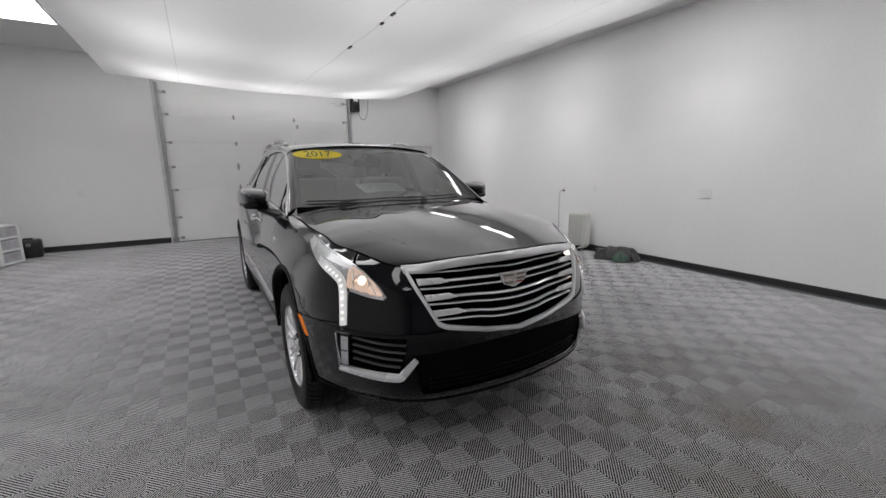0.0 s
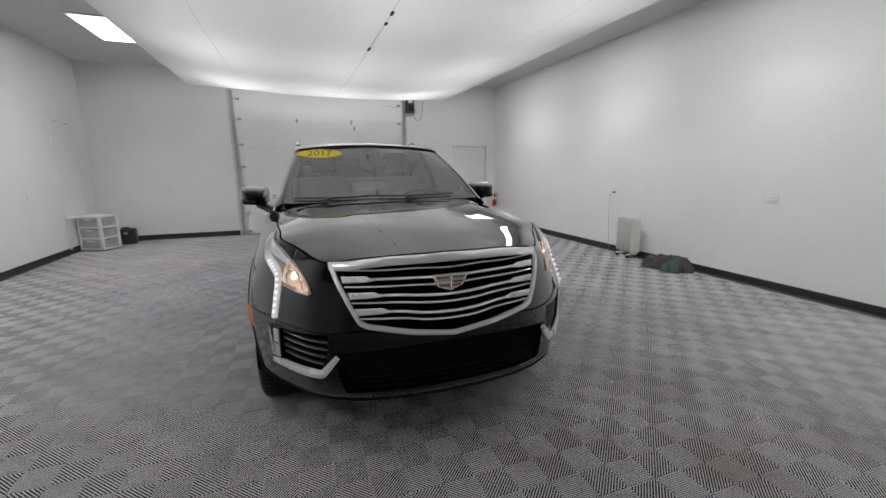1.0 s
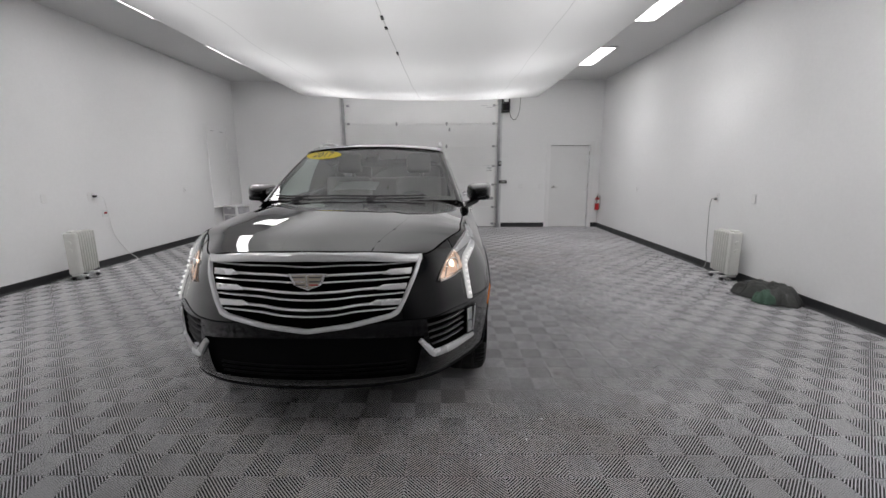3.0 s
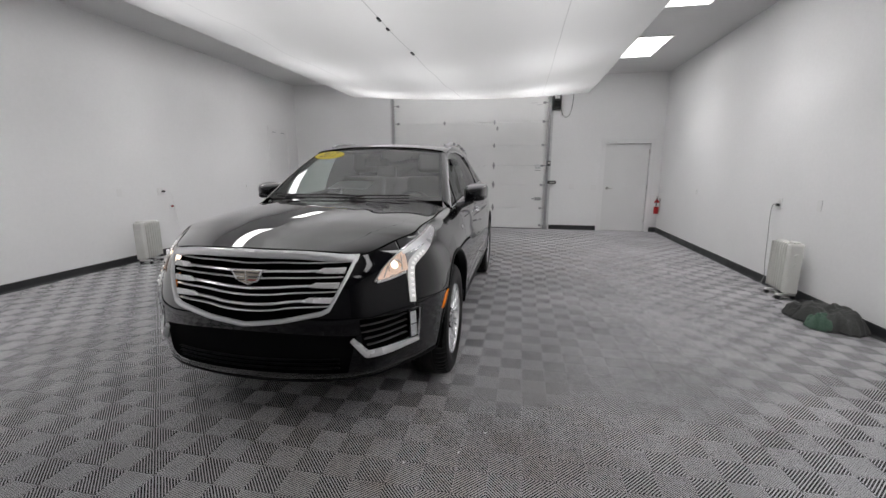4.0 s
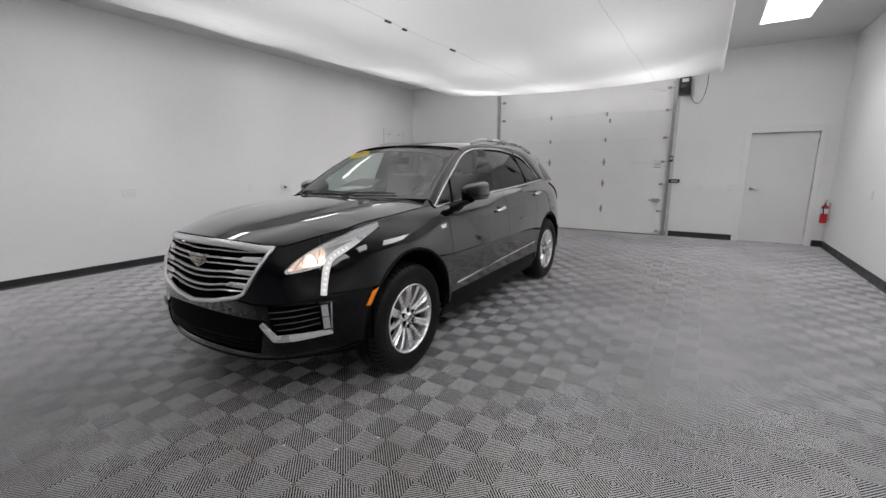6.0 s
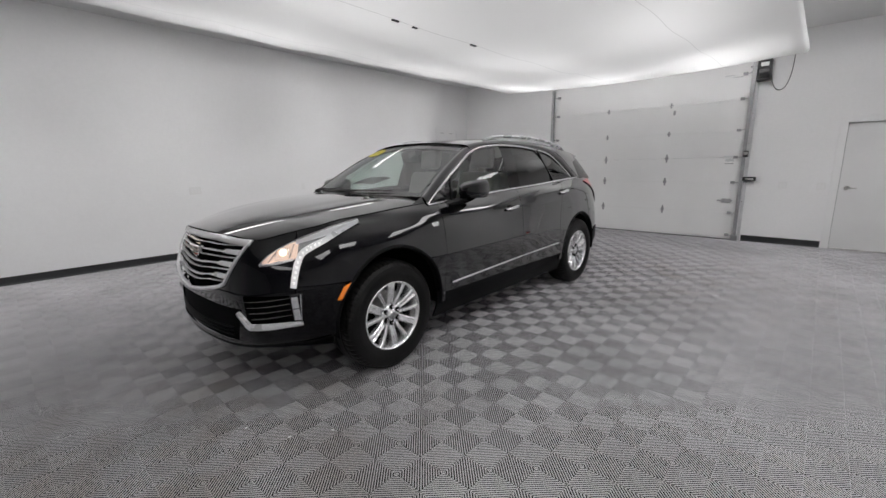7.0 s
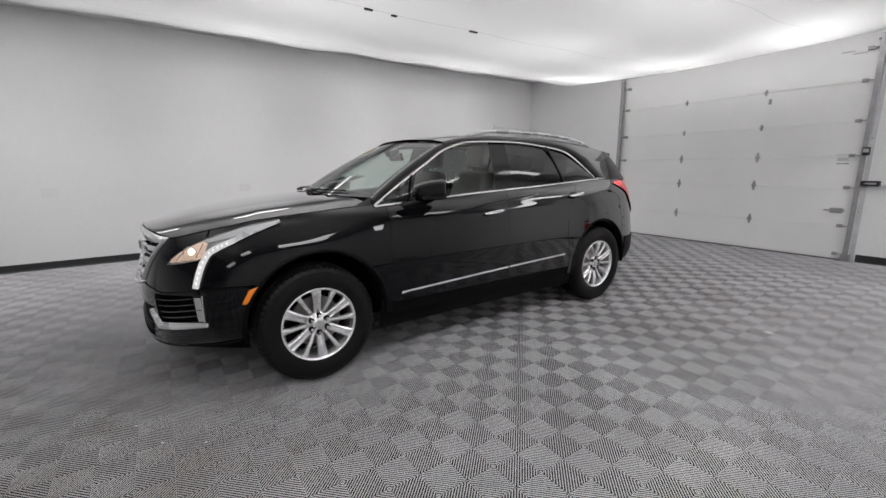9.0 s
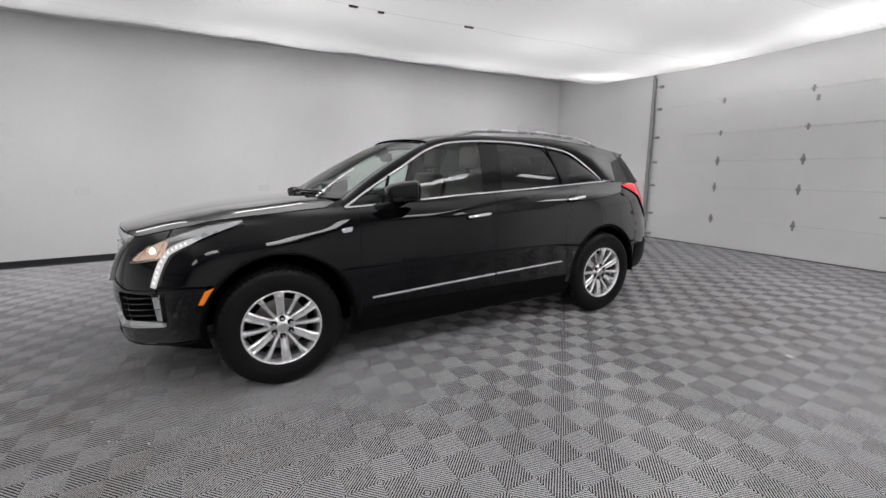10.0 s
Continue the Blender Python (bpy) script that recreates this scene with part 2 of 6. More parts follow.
def part(name, bm, mat, parent=None, label="", smooth=False, bevel=0.0):
    me = bpy.data.meshes.new(name)
    bmesh.ops.recalc_face_normals(bm, faces=bm.faces)
    bm.to_mesh(me)
    bm.free()
    me.materials.append(mat)
    if smooth:
        me.polygons.foreach_set("use_smooth", [True] * len(me.polygons))
    ob = new(name, me)
    ob.parent = parent
    if label:
        tagged(ob, label)
    return solid(ob, 0, bevel)


def box(bm, x0, x1, y0, y1, z0, z1, m=None):
    vs = [bm.verts.new((x, y, z)) for x in (x0, x1) for y in (y0, y1) for z in (z0, z1)]
    if m is not None:
        for v in vs:
            v.co = m @ v.co
    for f in ((0, 1, 3, 2), (4, 6, 7, 5), (0, 4, 5, 1), (2, 3, 7, 6), (0, 2, 6, 4), (1, 5, 7, 3)):
        bm.faces.new([vs[i] for i in f])
    return bm


def boxed(name, dims, mat, parent=None, label="", bevel=0.0, m=None):
    return part(name, box(bmesh.new(), *dims, m), mat, parent, label, False, bevel)


def rod(bm, a, b, r0, r1=None, n=10, caps=True):
    """A round bar from a to b."""
    a, b = Vector(a), Vector(b)
    r1 = r0 if r1 is None else r1
    q = (b - a).to_track_quat("Z", "Y")
    rings = [[bm.verts.new(p + q @ Vector((r * math.cos(k * math.tau / n), r * math.sin(k * math.tau / n), 0))) for k in range(n)] for p, r in ((a, r0), (b, r1))]
    for k in range(n):
        bm.faces.new((rings[0][k], rings[0][(k + 1) % n], rings[1][(k + 1) % n], rings[1][k]))
    if caps:
        bm.faces.new(rings[0][::-1])
        bm.faces.new(rings[1])
    return bm


def tube(name, points, r, mat, parent=None, label=""):
    cu = bpy.data.curves.new(name, "CURVE")
    cu.dimensions, cu.bevel_depth, cu.bevel_resolution, cu.use_fill_caps = "3D", r, 2, True
    sp = cu.splines.new("POLY")
    pts = smooth_points(points, 6)
    sp.points.add(len(pts) - 1)
    for q, p in zip(sp.points, pts):
        q.co = (*p, 1)
    tmp = bpy.data.objects.new(name, cu)
    me = bpy.data.meshes.new_from_object(tmp)
    bpy.data.objects.remove(tmp)
    me.materials.clear()
    me.materials.append(mat)
    me.polygons.foreach_set("use_smooth", [True] * len(me.polygons))
    ob = new(name, me)
    ob.parent = parent
    return tagged(ob, label) if label else ob


def spline(keys):
    """A smooth function through (t, value) pairs; the value may be a tuple."""
    t = np.array([k[0] for k in keys], float)
    v = np.array([k[1:] for k in keys], float)
    d = np.gradient(v, t, axis=0) if len(t) > 2 else np.repeat((v[1:] - v[:1]) / (t[1] - t[0]), 2, 0)
    dk = np.diff(v, axis=0) / np.diff(t)[:, None]
    for i in range(1, len(t) - 1):          # no overshoot
        same = dk[i - 1] * dk[i] > 0
        d[i] = np.where(same, 2 * dk[i - 1] * dk[i] / np.where(same, dk[i - 1] + dk[i], 1), 0)

    def f(x):
        x = np.clip(np.asarray(x, float), t[0], t[-1])
        i = np.clip(np.searchsorted(t, x, side="right") - 1, 0, len(t) - 2)
        h = t[i + 1] - t[i]
        u = ((x - t[i]) / h)[..., None]
        h = h[..., None]
        r = (2 * u**3 - 3 * u**2 + 1) * v[i] + (u**3 - 2 * u**2 + u) * h * d[i] + (3 * u**2 - 2 * u**3) * v[i + 1] + (u**3 - u**2) * h * d[i + 1]
        return r[..., 0] if v.shape[1] == 1 else r
    return f


def smooth_points(points, n=8):
    """A Catmull-Rom line through points, n steps to a span."""
    p = np.array([tuple(q) for q in points], float)
    if len(p) < 3:
        return p
    e = np.vstack([2 * p[0] - p[1], p, 2 * p[-1] - p[-2]])
    out = []
    for i in range(len(p) - 1):
        a, b, c, d = e[i:i + 4]
        for u in np.arange(n) / n:
            out.append(0.5 * (2 * b + (c - a) * u + (2 * a - 5 * b + 4 * c - d) * u * u + (3 * b - a - 3 * c + d) * u**3))
    return np.array(out + [p[-1]])


def resample(points, n):
    p = np.asarray(points, float)
    s = np.concatenate([[0], np.cumsum(np.linalg.norm(np.diff(p, axis=0), axis=1))])
    u = np.linspace(0, s[-1], n)
    return np.stack([np.interp(u, s, p[:, k]) for k in range(p.shape[1])], 1)


def grid_faces(n, m, keep=None, flip=False):
    fs = []
    for i in range(n - 1):
        for j in range(m - 1):
            if keep is None or keep[i, j]:
                f = (i * m + j, (i + 1) * m + j, (i + 1) * m + j + 1, i * m + j + 1)
                fs.append(f[::-1] if flip else f)
    return fs


def sheet(name, P, mat, parent=None, label="", keep=None, flip=False, depth=0.0, bevel=0.0, offset=-1.0):
    """A smooth sheet through a grid of points."""
    n, m = P.shape[:2]
    return shape(name, P.reshape(-1, 3), grid_faces(n, m, keep, flip), mat, parent, label, True, depth, bevel, offset)


def lathe(bm, profile, n=48, axis="x"):
    """Turns (axial, radius) pairs round an axis."""
    rings = []
    for a, r in profile:
        ring = []
        for k in range(n):
            c, s = math.cos(k * math.tau / n) * r, math.sin(k * math.tau / n) * r
            ring.append(bm.verts.new({"x": (a, c, s), "y": (c, a, s), "z": (c, s, a)}[axis]))
        rings.append(ring)
    for p, q in zip(rings, rings[1:]):
        for k in range(n):
            bm.faces.new((p[k], p[(k + 1) % n], q[(k + 1) % n], q[k]))
    return bm


# ---- the room ----
def wall(name, dims, label):
    ob = boxed(name, dims, M_WALL)
    return tagged(ob, label, "wall", kind="structure")


def wall_with_holes(name, x0, x1, y0, y1, holes, label):
    """A wall across x with (x0, x1, z0, z1) holes cut right through."""
    bm = bmesh.new()
    xs = sorted({x0, x1, *(h[0] for h in holes), *(h[1] for h in holes)})
    for a, b in zip(xs, xs[1:]):
        lo = 0.0
        for h in sorted((h for h in holes if h[0] <= a and h[1] >= b), key=lambda h: h[2]):
            if h[2] > lo:
                box(bm, a, b, y0, y1, lo, h[2])
            lo = h[3]
        box(bm, a, b, y0, y1, lo, CEIL)
    bmesh.ops.remove_doubles(bm, verts=bm.verts, dist=1e-4)
    ob = part(name, bm, M_WALL)
    return tagged(ob, label, "wall", kind="structure")


GX0, GX1, GTOP = -0.085, 3.51, 3.05       # garage opening
DX0, DX1, DTOP = 4.765, 5.775, 1.99         # entry door opening
wall_with_holes("wall_north", WEST - 0.15, EAST + 0.15, NORTH, NORTH + 0.15, [(GX0, GX1, 0, GTOP), (DX0, DX1, 0, DTOP)], "white painted wall with a garage door and an entry door")
wall("wall_east", (EAST, EAST + 0.15, SOUTH, NORTH, 0, CEIL), "long white painted drywall side wall")
wall("wall_west", (WEST - 0.15, WEST, SOUTH, NORTH, 0, CEIL), "long white painted drywall wall with outlets")
wall("wall_south", (WEST - 0.15, EAST + 0.15, SOUTH - 0.15, SOUTH, 0, CEIL), "plain white painted end wall")
tagged(boxed("ceiling", (WEST - 0.15, EAST + 0.15, SOUTH - 0.15, NORTH + 0.15, CEIL, CEIL + 0.1), M_CEIL), "flat white painted ceiling", "ceiling", kind="structure")


def baseboard(name, points):
    """Black cove base: an upright strip with a curved toe, along a wall line whose room side lies to the left."""
    prof = [(0.0, 0.105), (0.006, 0.103), (0.008, 0.09), (0.008, 0.03), (0.012, 0.014), (0.022, 0.004), (0.024, 0.0), (0.0, 0.0)]
    (xa, ya), (xb, yb) = points
    d = Vector((xb - xa, yb - ya, 0)).normalized()
    n = Vector((-d.y, d.x, 0))
    bm = bmesh.new()
    rings = [[bm.verts.new(Vector((x, y, 0)) + n * (o + 0.001) + Vector((0, 0, h + 0.001))) for o, h in prof] for x, y in ((xa, ya), (xb, yb))]
    k = len(prof)
    for i in range(k):
        bm.faces.new((rings[0][i], rings[0][(i + 1) % k], rings[1][(i + 1) % k], rings[1][i]))
    bm.faces.new(rings[0])
    bm.faces.new(rings[1][::-1])
    return tagged(part(name, bm, M_RUBBER), "black rubber cove baseboard along the white wall", "baseboard", kind="structure")


baseboard("baseboard", ((EAST, SOUTH), (EAST, NORTH)))
baseboard("baseboard", ((WEST, NORTH), (WEST, SOUTH)))
baseboard("baseboard", ((GX0 - 0.12, NORTH), (WEST, NORTH)))
baseboard("baseboard", ((DX0 - 0.07, NORTH), (GX1 + 0.13, NORTH)))
baseboard("baseboard", ((EAST, NORTH), (DX1 + 0.07, NORTH)))
baseboard("baseboard", ((WEST, SOUTH), (EAST, SOUTH)))


# ---- ceiling lights ----
def ceiling_light(x, y, mat, first=None):
    if first:
        return copy_thing(first, pose(x, y, CEIL))
    t = thing("ceiling_light", "flat rectangular white ceiling light panel, lit", "ceiling light", (x, y, CEIL), "ceiling light panels")
    bm = bmesh.new()
    for a in ((-0.305, 0.305, -0.61, -0.585), (-0.305, 0.305, 0.585, 0.61), (-0.305, -0.28, -0.585, 0.585), (0.28, 0.305, -0.585, 0.585)):
        box(bm, *a, -0.02, 0.0)
    part("frame", bm, M_WHITEPLASTIC, t)
    boxed("diffuser", (-0.28, 0.28, -0.585, 0.585, -0.014, -0.004), mat, t, "glowing white diffuser")
    return t


# the rows at 1.68, 4.21, 6.73 are unseen extras that smooth the cloth's bright spots
for columns, rows, mat in (((-1.36,), (-2.10, 0.33, 2.76, 5.19, 7.62), M_LAMP), ((4.90,), (-1.88, 0.55, 2.98, 5.41, 7.84), M_LAMP),
                           ((0.30, 1.77, 3.24), (0.4, 2.95, 5.48), M_LAMP_BRIGHT), ((0.30, 1.77, 3.24), (7.98,), M_LAMP_NORTH), ((0.30, 1.77, 3.24), (1.68, 4.21, 6.73), M_LAMP_FILL)):
    light = None
    for lx in columns:
        for ly in rows:
            made = ceiling_light(lx, ly, mat, light)
            light = light or made
            if mat is M_LAMP:
                # area lamp added under the panel, throws its light downwards
                beam = new("panel_beam", bpy.data.lights.new("panel_beam", "AREA"))
                beam.data.shape, beam.data.size, beam.data.size_y = "RECTANGLE", 0.56, 1.17
                beam.data.energy, beam.data.spread, beam.data.color = BEAM, radians(108), (1.0, 0.985, 0.99)
                beam.matrix_basis = pose(lx, ly, CEIL - 0.024)

# ---- the cloth canopy under the lights ----
CX0, CX1, CY0, CY1 = -0.70, 4.22, -0.9, 8.85


def canopy_height(x, y):
    u, v = (x - CX0) / (CX1 - CX0), (y - CY0) / (CY1 - CY0)
    bow = (4 * u * (1 - u)) ** 0.8 * (4 * v * (1 - v)) ** 0.55
    end = 0.05 * np.maximum(0, 1 - 14 * np.minimum(v, 1 - v)) * 4 * u * (1 - u)
    wave = 0.012 * np.sin(x * 3.1 + 1.3 * np.sin(y * 1.7)) * np.sin(y * 2.3) + 0.008 * np.sin(y * 5.1 + x * 2.0)
    return 2.93 - 0.06 * u - 0.30 * bow - end + wave * np.minimum(1, 12 * np.minimum(np.minimum(u, 1 - u), np.minimum(v, 1 - v)) + 0.25)


canopy = thing("cloth_canopy", "white translucent stretch cloth canopy glowing under ceiling lights", "light canopy", (1.64, 4.1, 2.94))
gx, gy = np.meshgrid(np.linspace(CX0, CX1, 84), np.linspace(CY0, CY1, 160), indexing="ij")
P = np.stack([gx, gy, canopy_height(gx, gy)], -1) - np.array([1.64, 4.1, 2.94])
# the rim turns up over a round bar
rim = []
for k, (o, h) in enumerate(((0.014, 0.008), (0.024, 0.03), (0.028, 0.06), (0.024, 0.10))):
    rim.append((o, h))
full = np.zeros((84 + 8, 160 + 8, 3))
ix, iy = np.clip(np.arange(92) - 4, 0, 83), np.clip(np.arange(168) - 4, 0, 159)
full[:] = P[ix][:, iy]
for k in range(4):
    o, h = rim[3 - k]
    for ax, sgn, idx in ((0, -1, k), (0, 1, 91 - k)):
        full[idx, :, 0] += sgn * o
        full[idx, :, 2] = np.maximum(full[idx, :, 2], P[ix[idx]][iy][:, 2] + h)
    for idx, sgn in ((k, -1), (167 - k, 1)):
        full[:, idx, 1] += sgn * o
        full[:, idx, 2] = np.maximum(full[:, idx, 2], P[ix][:, iy[idx]][:, 2] + h)
sheet("cloth", full, M_CLOTH, canopy)
for sx in (1.80, 3.31, 0.28):
    yy = np.linspace(CY0 + 0.1, CY1 - 0.1, 90)
    zz = canopy_height(np.full_like(yy, sx), yy)
    pts = np.stack([np.full_like(yy, sx) - 1.64, yy - 4.1, zz - 2.94 - 0.002], 1)
    half = np.array([0.004 if sx == 1.80 else 0.0025, 0, 0])
    sheet("seam", np.stack([pts - half, pts + half], 1), M_SEAM, canopy)
for y0, n in ((3.385, 0.07), (3.61, 0.05), (4.435, 0.09)):
    z0 = float(canopy_height(np.float64(1.80), np.float64(y0))) - 2.94
    boxed("clip", (0.16 - 0.012, 0.16 + 0.012, y0 - 4.1 - n / 2, y0 - 4.1 + n / 2, z0 - 0.018, z0 - 0.004), M_BLACKPLASTIC, canopy, "small dark clip", 0.004)
for x0 in (-0.62, 1.64, 4.14):
    for y0 in (-0.8, 4.1, 8.75):
        if x0 == 1.64 and y0 == 4.1:
            continue
        bm = rod(bmesh.new(), (x0 - 1.64, y0 - 4.1, 0.05), (x0 - 1.64, y0 - 4.1, CEIL - 2.94), 0.003, n=6)
        part("hanging_wire", bm, M_STEEL, canopy)

# ---- the car: its lower body is one surface, cut into panels ----
# plan line of the lower body, from the middle of the nose round one side to the middle of the tail (x, y)
NOSE = [(0, -.945), (.2, -.936), (.4, -.908), (.54, -.862), (.66, -.785), (.79, -.645), (.87, -.53), (.92, -.42), (.943, -.28), (.95, -.05)]
FLANK = [(.95, .5), (.95, 1.5), (.95, 2.5), (.945, 2.9), (.915, 3.25), (.83, 3.55), (.65, 3.76), (.35, 3.85), (0, 3.87)]
PLAN = smooth_points([(-.2, -.936), *NOSE, *FLANK, (-.35, 3.85)], 24)
PLAN = PLAN[24:-24]
ARC = np.concatenate([[0], np.cumsum(np.linalg.norm(np.diff(PLAN, axis=0), axis=1))])
TANG = np.gradient(PLAN, ARC, axis=0)
TANG /= np.linalg.norm(TANG, axis=1)[:, None]


def s_x(x):
    """Way along the plan line to the point of the nose with this x."""
    k = int(np.argmax(PLAN[:, 0] > 0.9499))
    return float(np.interp(x, PLAN[:k, 0], ARC[:k]))


def s_y(y):
    return np.interp(y, PLAN[:, 1], ARC)


# how far the section lies inside the plan line at each height, at stations along it
STATIONS = [
    (s_x(0), [(.28, .06), (.36, .008), (.45, 0), (.63, .003), (.75, .02), (.86, .05), (.96, .065), (1.0, .072)]),
    (s_x(.6), [(.28, .07), (.37, .01), (.46, 0), (.63, 0), (.75, .020), (.85, .048), (.965, .105), (1.0, .122)]),
    (s_x(.8), [(.28, .08), (.38, .022), (.47, .008), (.67, 0), (.78, .03), (.88, .075), (.96, .12), (1.02, .17)]),
    (float(s_y(-.35)), [(.28, .06), (.4, .018), (.55, .007), (.69, 0), (.78, .014), (.87, .045), (.95, .09), (1.01, .137), (1.06, .19)]),
    (float(s_y(.1)), [(.28, .05), (.45, .01), (.6, 0), (.8, .008), (.88, .024), (.95, .055), (1.02, .105), (1.07, .15), (1.10, .19)]),
    (float(s_y(.55)), [(.22, .08), (.36, .024), (.5, .018), (.6, .009), (.71, 0), (.78, .006), (.92, .03), (1.0, .055), (1.06, .085), (1.12, .155)]),
    (float(s_y(1.5)), [(.22, .08), (.36, .026), (.5, .022), (.6, .012), (.72, 0), (.79, .008), (.9, .03), (1.0, .052), (1.06, .08), (1.12, .115), (1.17, .15)]),
    (float(s_y(2.7)), [(.25, .06), (.45, 0), (.6, 0), (.8, .01), (.95, .025), (1.05, .045), (1.12, .075), (1.17, .125), (1.23, .185)]),
    (float(s_y(3.3)), [(.3, .06), (.5, 0), (.65, 0), (.8, .01), (.95, .03), (1.05, .05), (1.12, .08), (1.2, .13), (1.3, .2)]),
    (float(ARC[-1]), [(.3, .08), (.45, 0), (.65, 0), (.72, .04), (.85, .07), (1.0, .08), (1.1, .09), (1.3, .14)]),
]
STATION_S = np.array([k for k, _ in STATIONS])
STATION_F = [spline(p) for _, p in STATIONS]


def inset(s, z):
    s, z = np.broadcast_arrays(np.asarray(s, float), np.asarray(z, float))
    vals = np.stack([f(z) for f in STATION_F])
    i = np.clip(np.searchsorted(STATION_S, s, side="right") - 1, 0, len(STATION_S) - 2)
    u = np.clip((s - STATION_S[i]) / (STATION_S[i + 1] - STATION_S[i]), 0, 1)
    gap = np.diff(STATION_S).reshape(-1, *([1] * s.ndim))
    rise = np.diff(vals, axis=0) / gap
    lean = np.zeros_like(vals)
    same = rise[:-1] * rise[1:] > 0
    lean[1:-1] = np.where(same, 2 * rise[:-1] * rise[1:] / np.where(same, rise[:-1] + rise[1:], 1), 0)
    pick = lambda a, k: np.take_along_axis(a, k[None], 0)[0]
    h = STATION_S[i + 1] - STATION_S[i]
    base = ((2 * u**3 - 3 * u**2 + 1) * pick(vals, i) + (u**3 - 2 * u**2 + u) * h * pick(lean, i)
            + (3 * u**2 - 2 * u**3) * pick(vals, i + 1) + (u**3 - u**2) * h * pick(lean, i + 1))
    # two pressed lines along the doors: the skin steps in just below each
    y = np.interp(s, ARC, PLAN[:, 1])
    for z0, slope, y0, y1, deep, reach in ((1.0, .118, .95, 3.1, .0065, .16),):
        line = z0 + (y - y0) * slope
        ends = np.clip((y - y0) / .6, 0, 1) * np.clip((y1 - y) / .6, 0, 1)
        ends = ends * ends * (3 - 2 * ends)
        t = (line - z) / reach
        ramp = np.clip(t * 6 + .5, 0, 1)
        step = ramp * ramp * (3 - 2 * ramp) * np.clip(1 - t, 0, 1) ** 2
        base = base + deep * ends * np.where((s > 0) & (y > .5), step, 0)
    return base


def shell(s, z, lift=0.0, side=1):
    """A point of the lower body. s < 0 lies on the other side of the nose's middle."""
    s, z = np.broadcast_arrays(np.asarray(s, float), np.asarray(z, float))
    a, sg = np.abs(s), np.where(s < 0, -1.0, 1.0) * side
    x, y = np.interp(a, ARC, PLAN[:, 0]), np.interp(a, ARC, PLAN[:, 1])
    tx, ty = np.interp(a, ARC, TANG[:, 0]), np.interp(a, ARC, TANG[:, 1])
    o = inset(a, z) - lift
    return np.stack([(x - ty * o) * sg, y + tx * o, z], -1)


# upper edge of nose and wings (the bonnet's edge), and the belt line
EDGE = spline([(s_x(0), 1.0), (s_x(.3), .992), (s_x(.6), .968), (s_x(.8), 1.012), (float(s_y(-.35)), 1.055), (float(s_y(.1)), 1.09), (float(s_y(.52)), 1.118)])
BELT = spline([(.40, 1.09), (.7, 1.108), (1.12, 1.134), (1.4, 1.15), (1.96, 1.174), (2.52, 1.203), (3.0, 1.222), (3.4, 1.225)])
AXLES, HUB_Z = (0.0, 2.857), 0.375
ARCHES = ((0.012, 0.405, 0.462), (2.857, 0.40, 0.445))      # middle y, z and radius


def arch_low(y, low):
    """Lower edge of the panels: the sill's height, or the wheel arch."""
    y = np.asarray(y, float)
    z = np.full_like(y, low)
    for c, h, r in ARCHES:
        d = np.abs(y - c)
        z = np.where(d < r, np.maximum(z, h + np.sqrt(np.maximum(r * r - d * d, 0))), z)
    return z


def panel_grid(y0, y1, low, top, side, extra=(), rows=26, cols=30, lift=0.0):
    """Points of a flank panel between two edges y0(z), y1(z), from low(y) to top(y)."""
    us = np.unique(np.concatenate([np.linspace(0, 1, cols), *[np.asarray(e, float) for e in extra]]))
    t = np.linspace(0, 1, rows)
    U, T = np.meshgrid(us, t, indexing="ij")
    z = 0.4 + 0.6 * T
    for _ in range(8):
        y = y0(z) * (1 - U) + y1(z) * U
        z = low(y) * (1 - T) + top(y) * T
    return shell(s_y(y), z, lift, side)


def near_arch(y0, y1):
    """Close-set columns where an arch's edge stands steep, as shares of the way from y0 to y1."""
    out = []
    for c, _, r in ARCHES:
        yy = np.concatenate([c + r * np.cos(np.linspace(0, math.pi, 41)), [c - r - 0.001, c + r + 0.001]])
        out.append([(y - y0) / (y1 - y0) for y in yy if y0 < y < y1])
    return out


def const(v):
    return lambda q: np.full_like(np.asarray(q, float), v)


def ribbon(name, path, width, mat, parent, label="", depth=0.01, lift=0.0, side=1, n=40, bevel=0.002, smooth_path=True, taper=None):
    """A raised strip that follows a line of (s, z) on the body."""
    p = resample(smooth_points(path, 10) if smooth_path and len(path) > 2 else path, n)
    d = np.gradient(p, axis=0)
    d /= np.linalg.norm(d, axis=1)[:, None]
    nrm = np.stack([-d[:, 1], d[:, 0]], 1)
    w = np.full(n, width / 2) if taper is None else np.interp(np.linspace(0, 1, n), np.linspace(0, 1, len(taper)), taper) / 2
    a, b = p + nrm * w[:, None], p - nrm * w[:, None]
    m = (a + b) / 2
    rows = [shell(q[:, 0], q[:, 1], k, side) for q, k in ((a, lift - 0.004), (a, lift + depth * .8), (m, lift + depth), (b, lift + depth * .8), (b, lift - 0.004))]
    P = np.stack(rows, 1)
    fs = grid_faces(n, 5)
    fs += [tuple(range(4, -1, -1)), tuple((n - 1) * 5 + k for k in range(5))]
    return shape(name, P.reshape(-1, 3), fs, mat, parent, label, False, 0, 0)


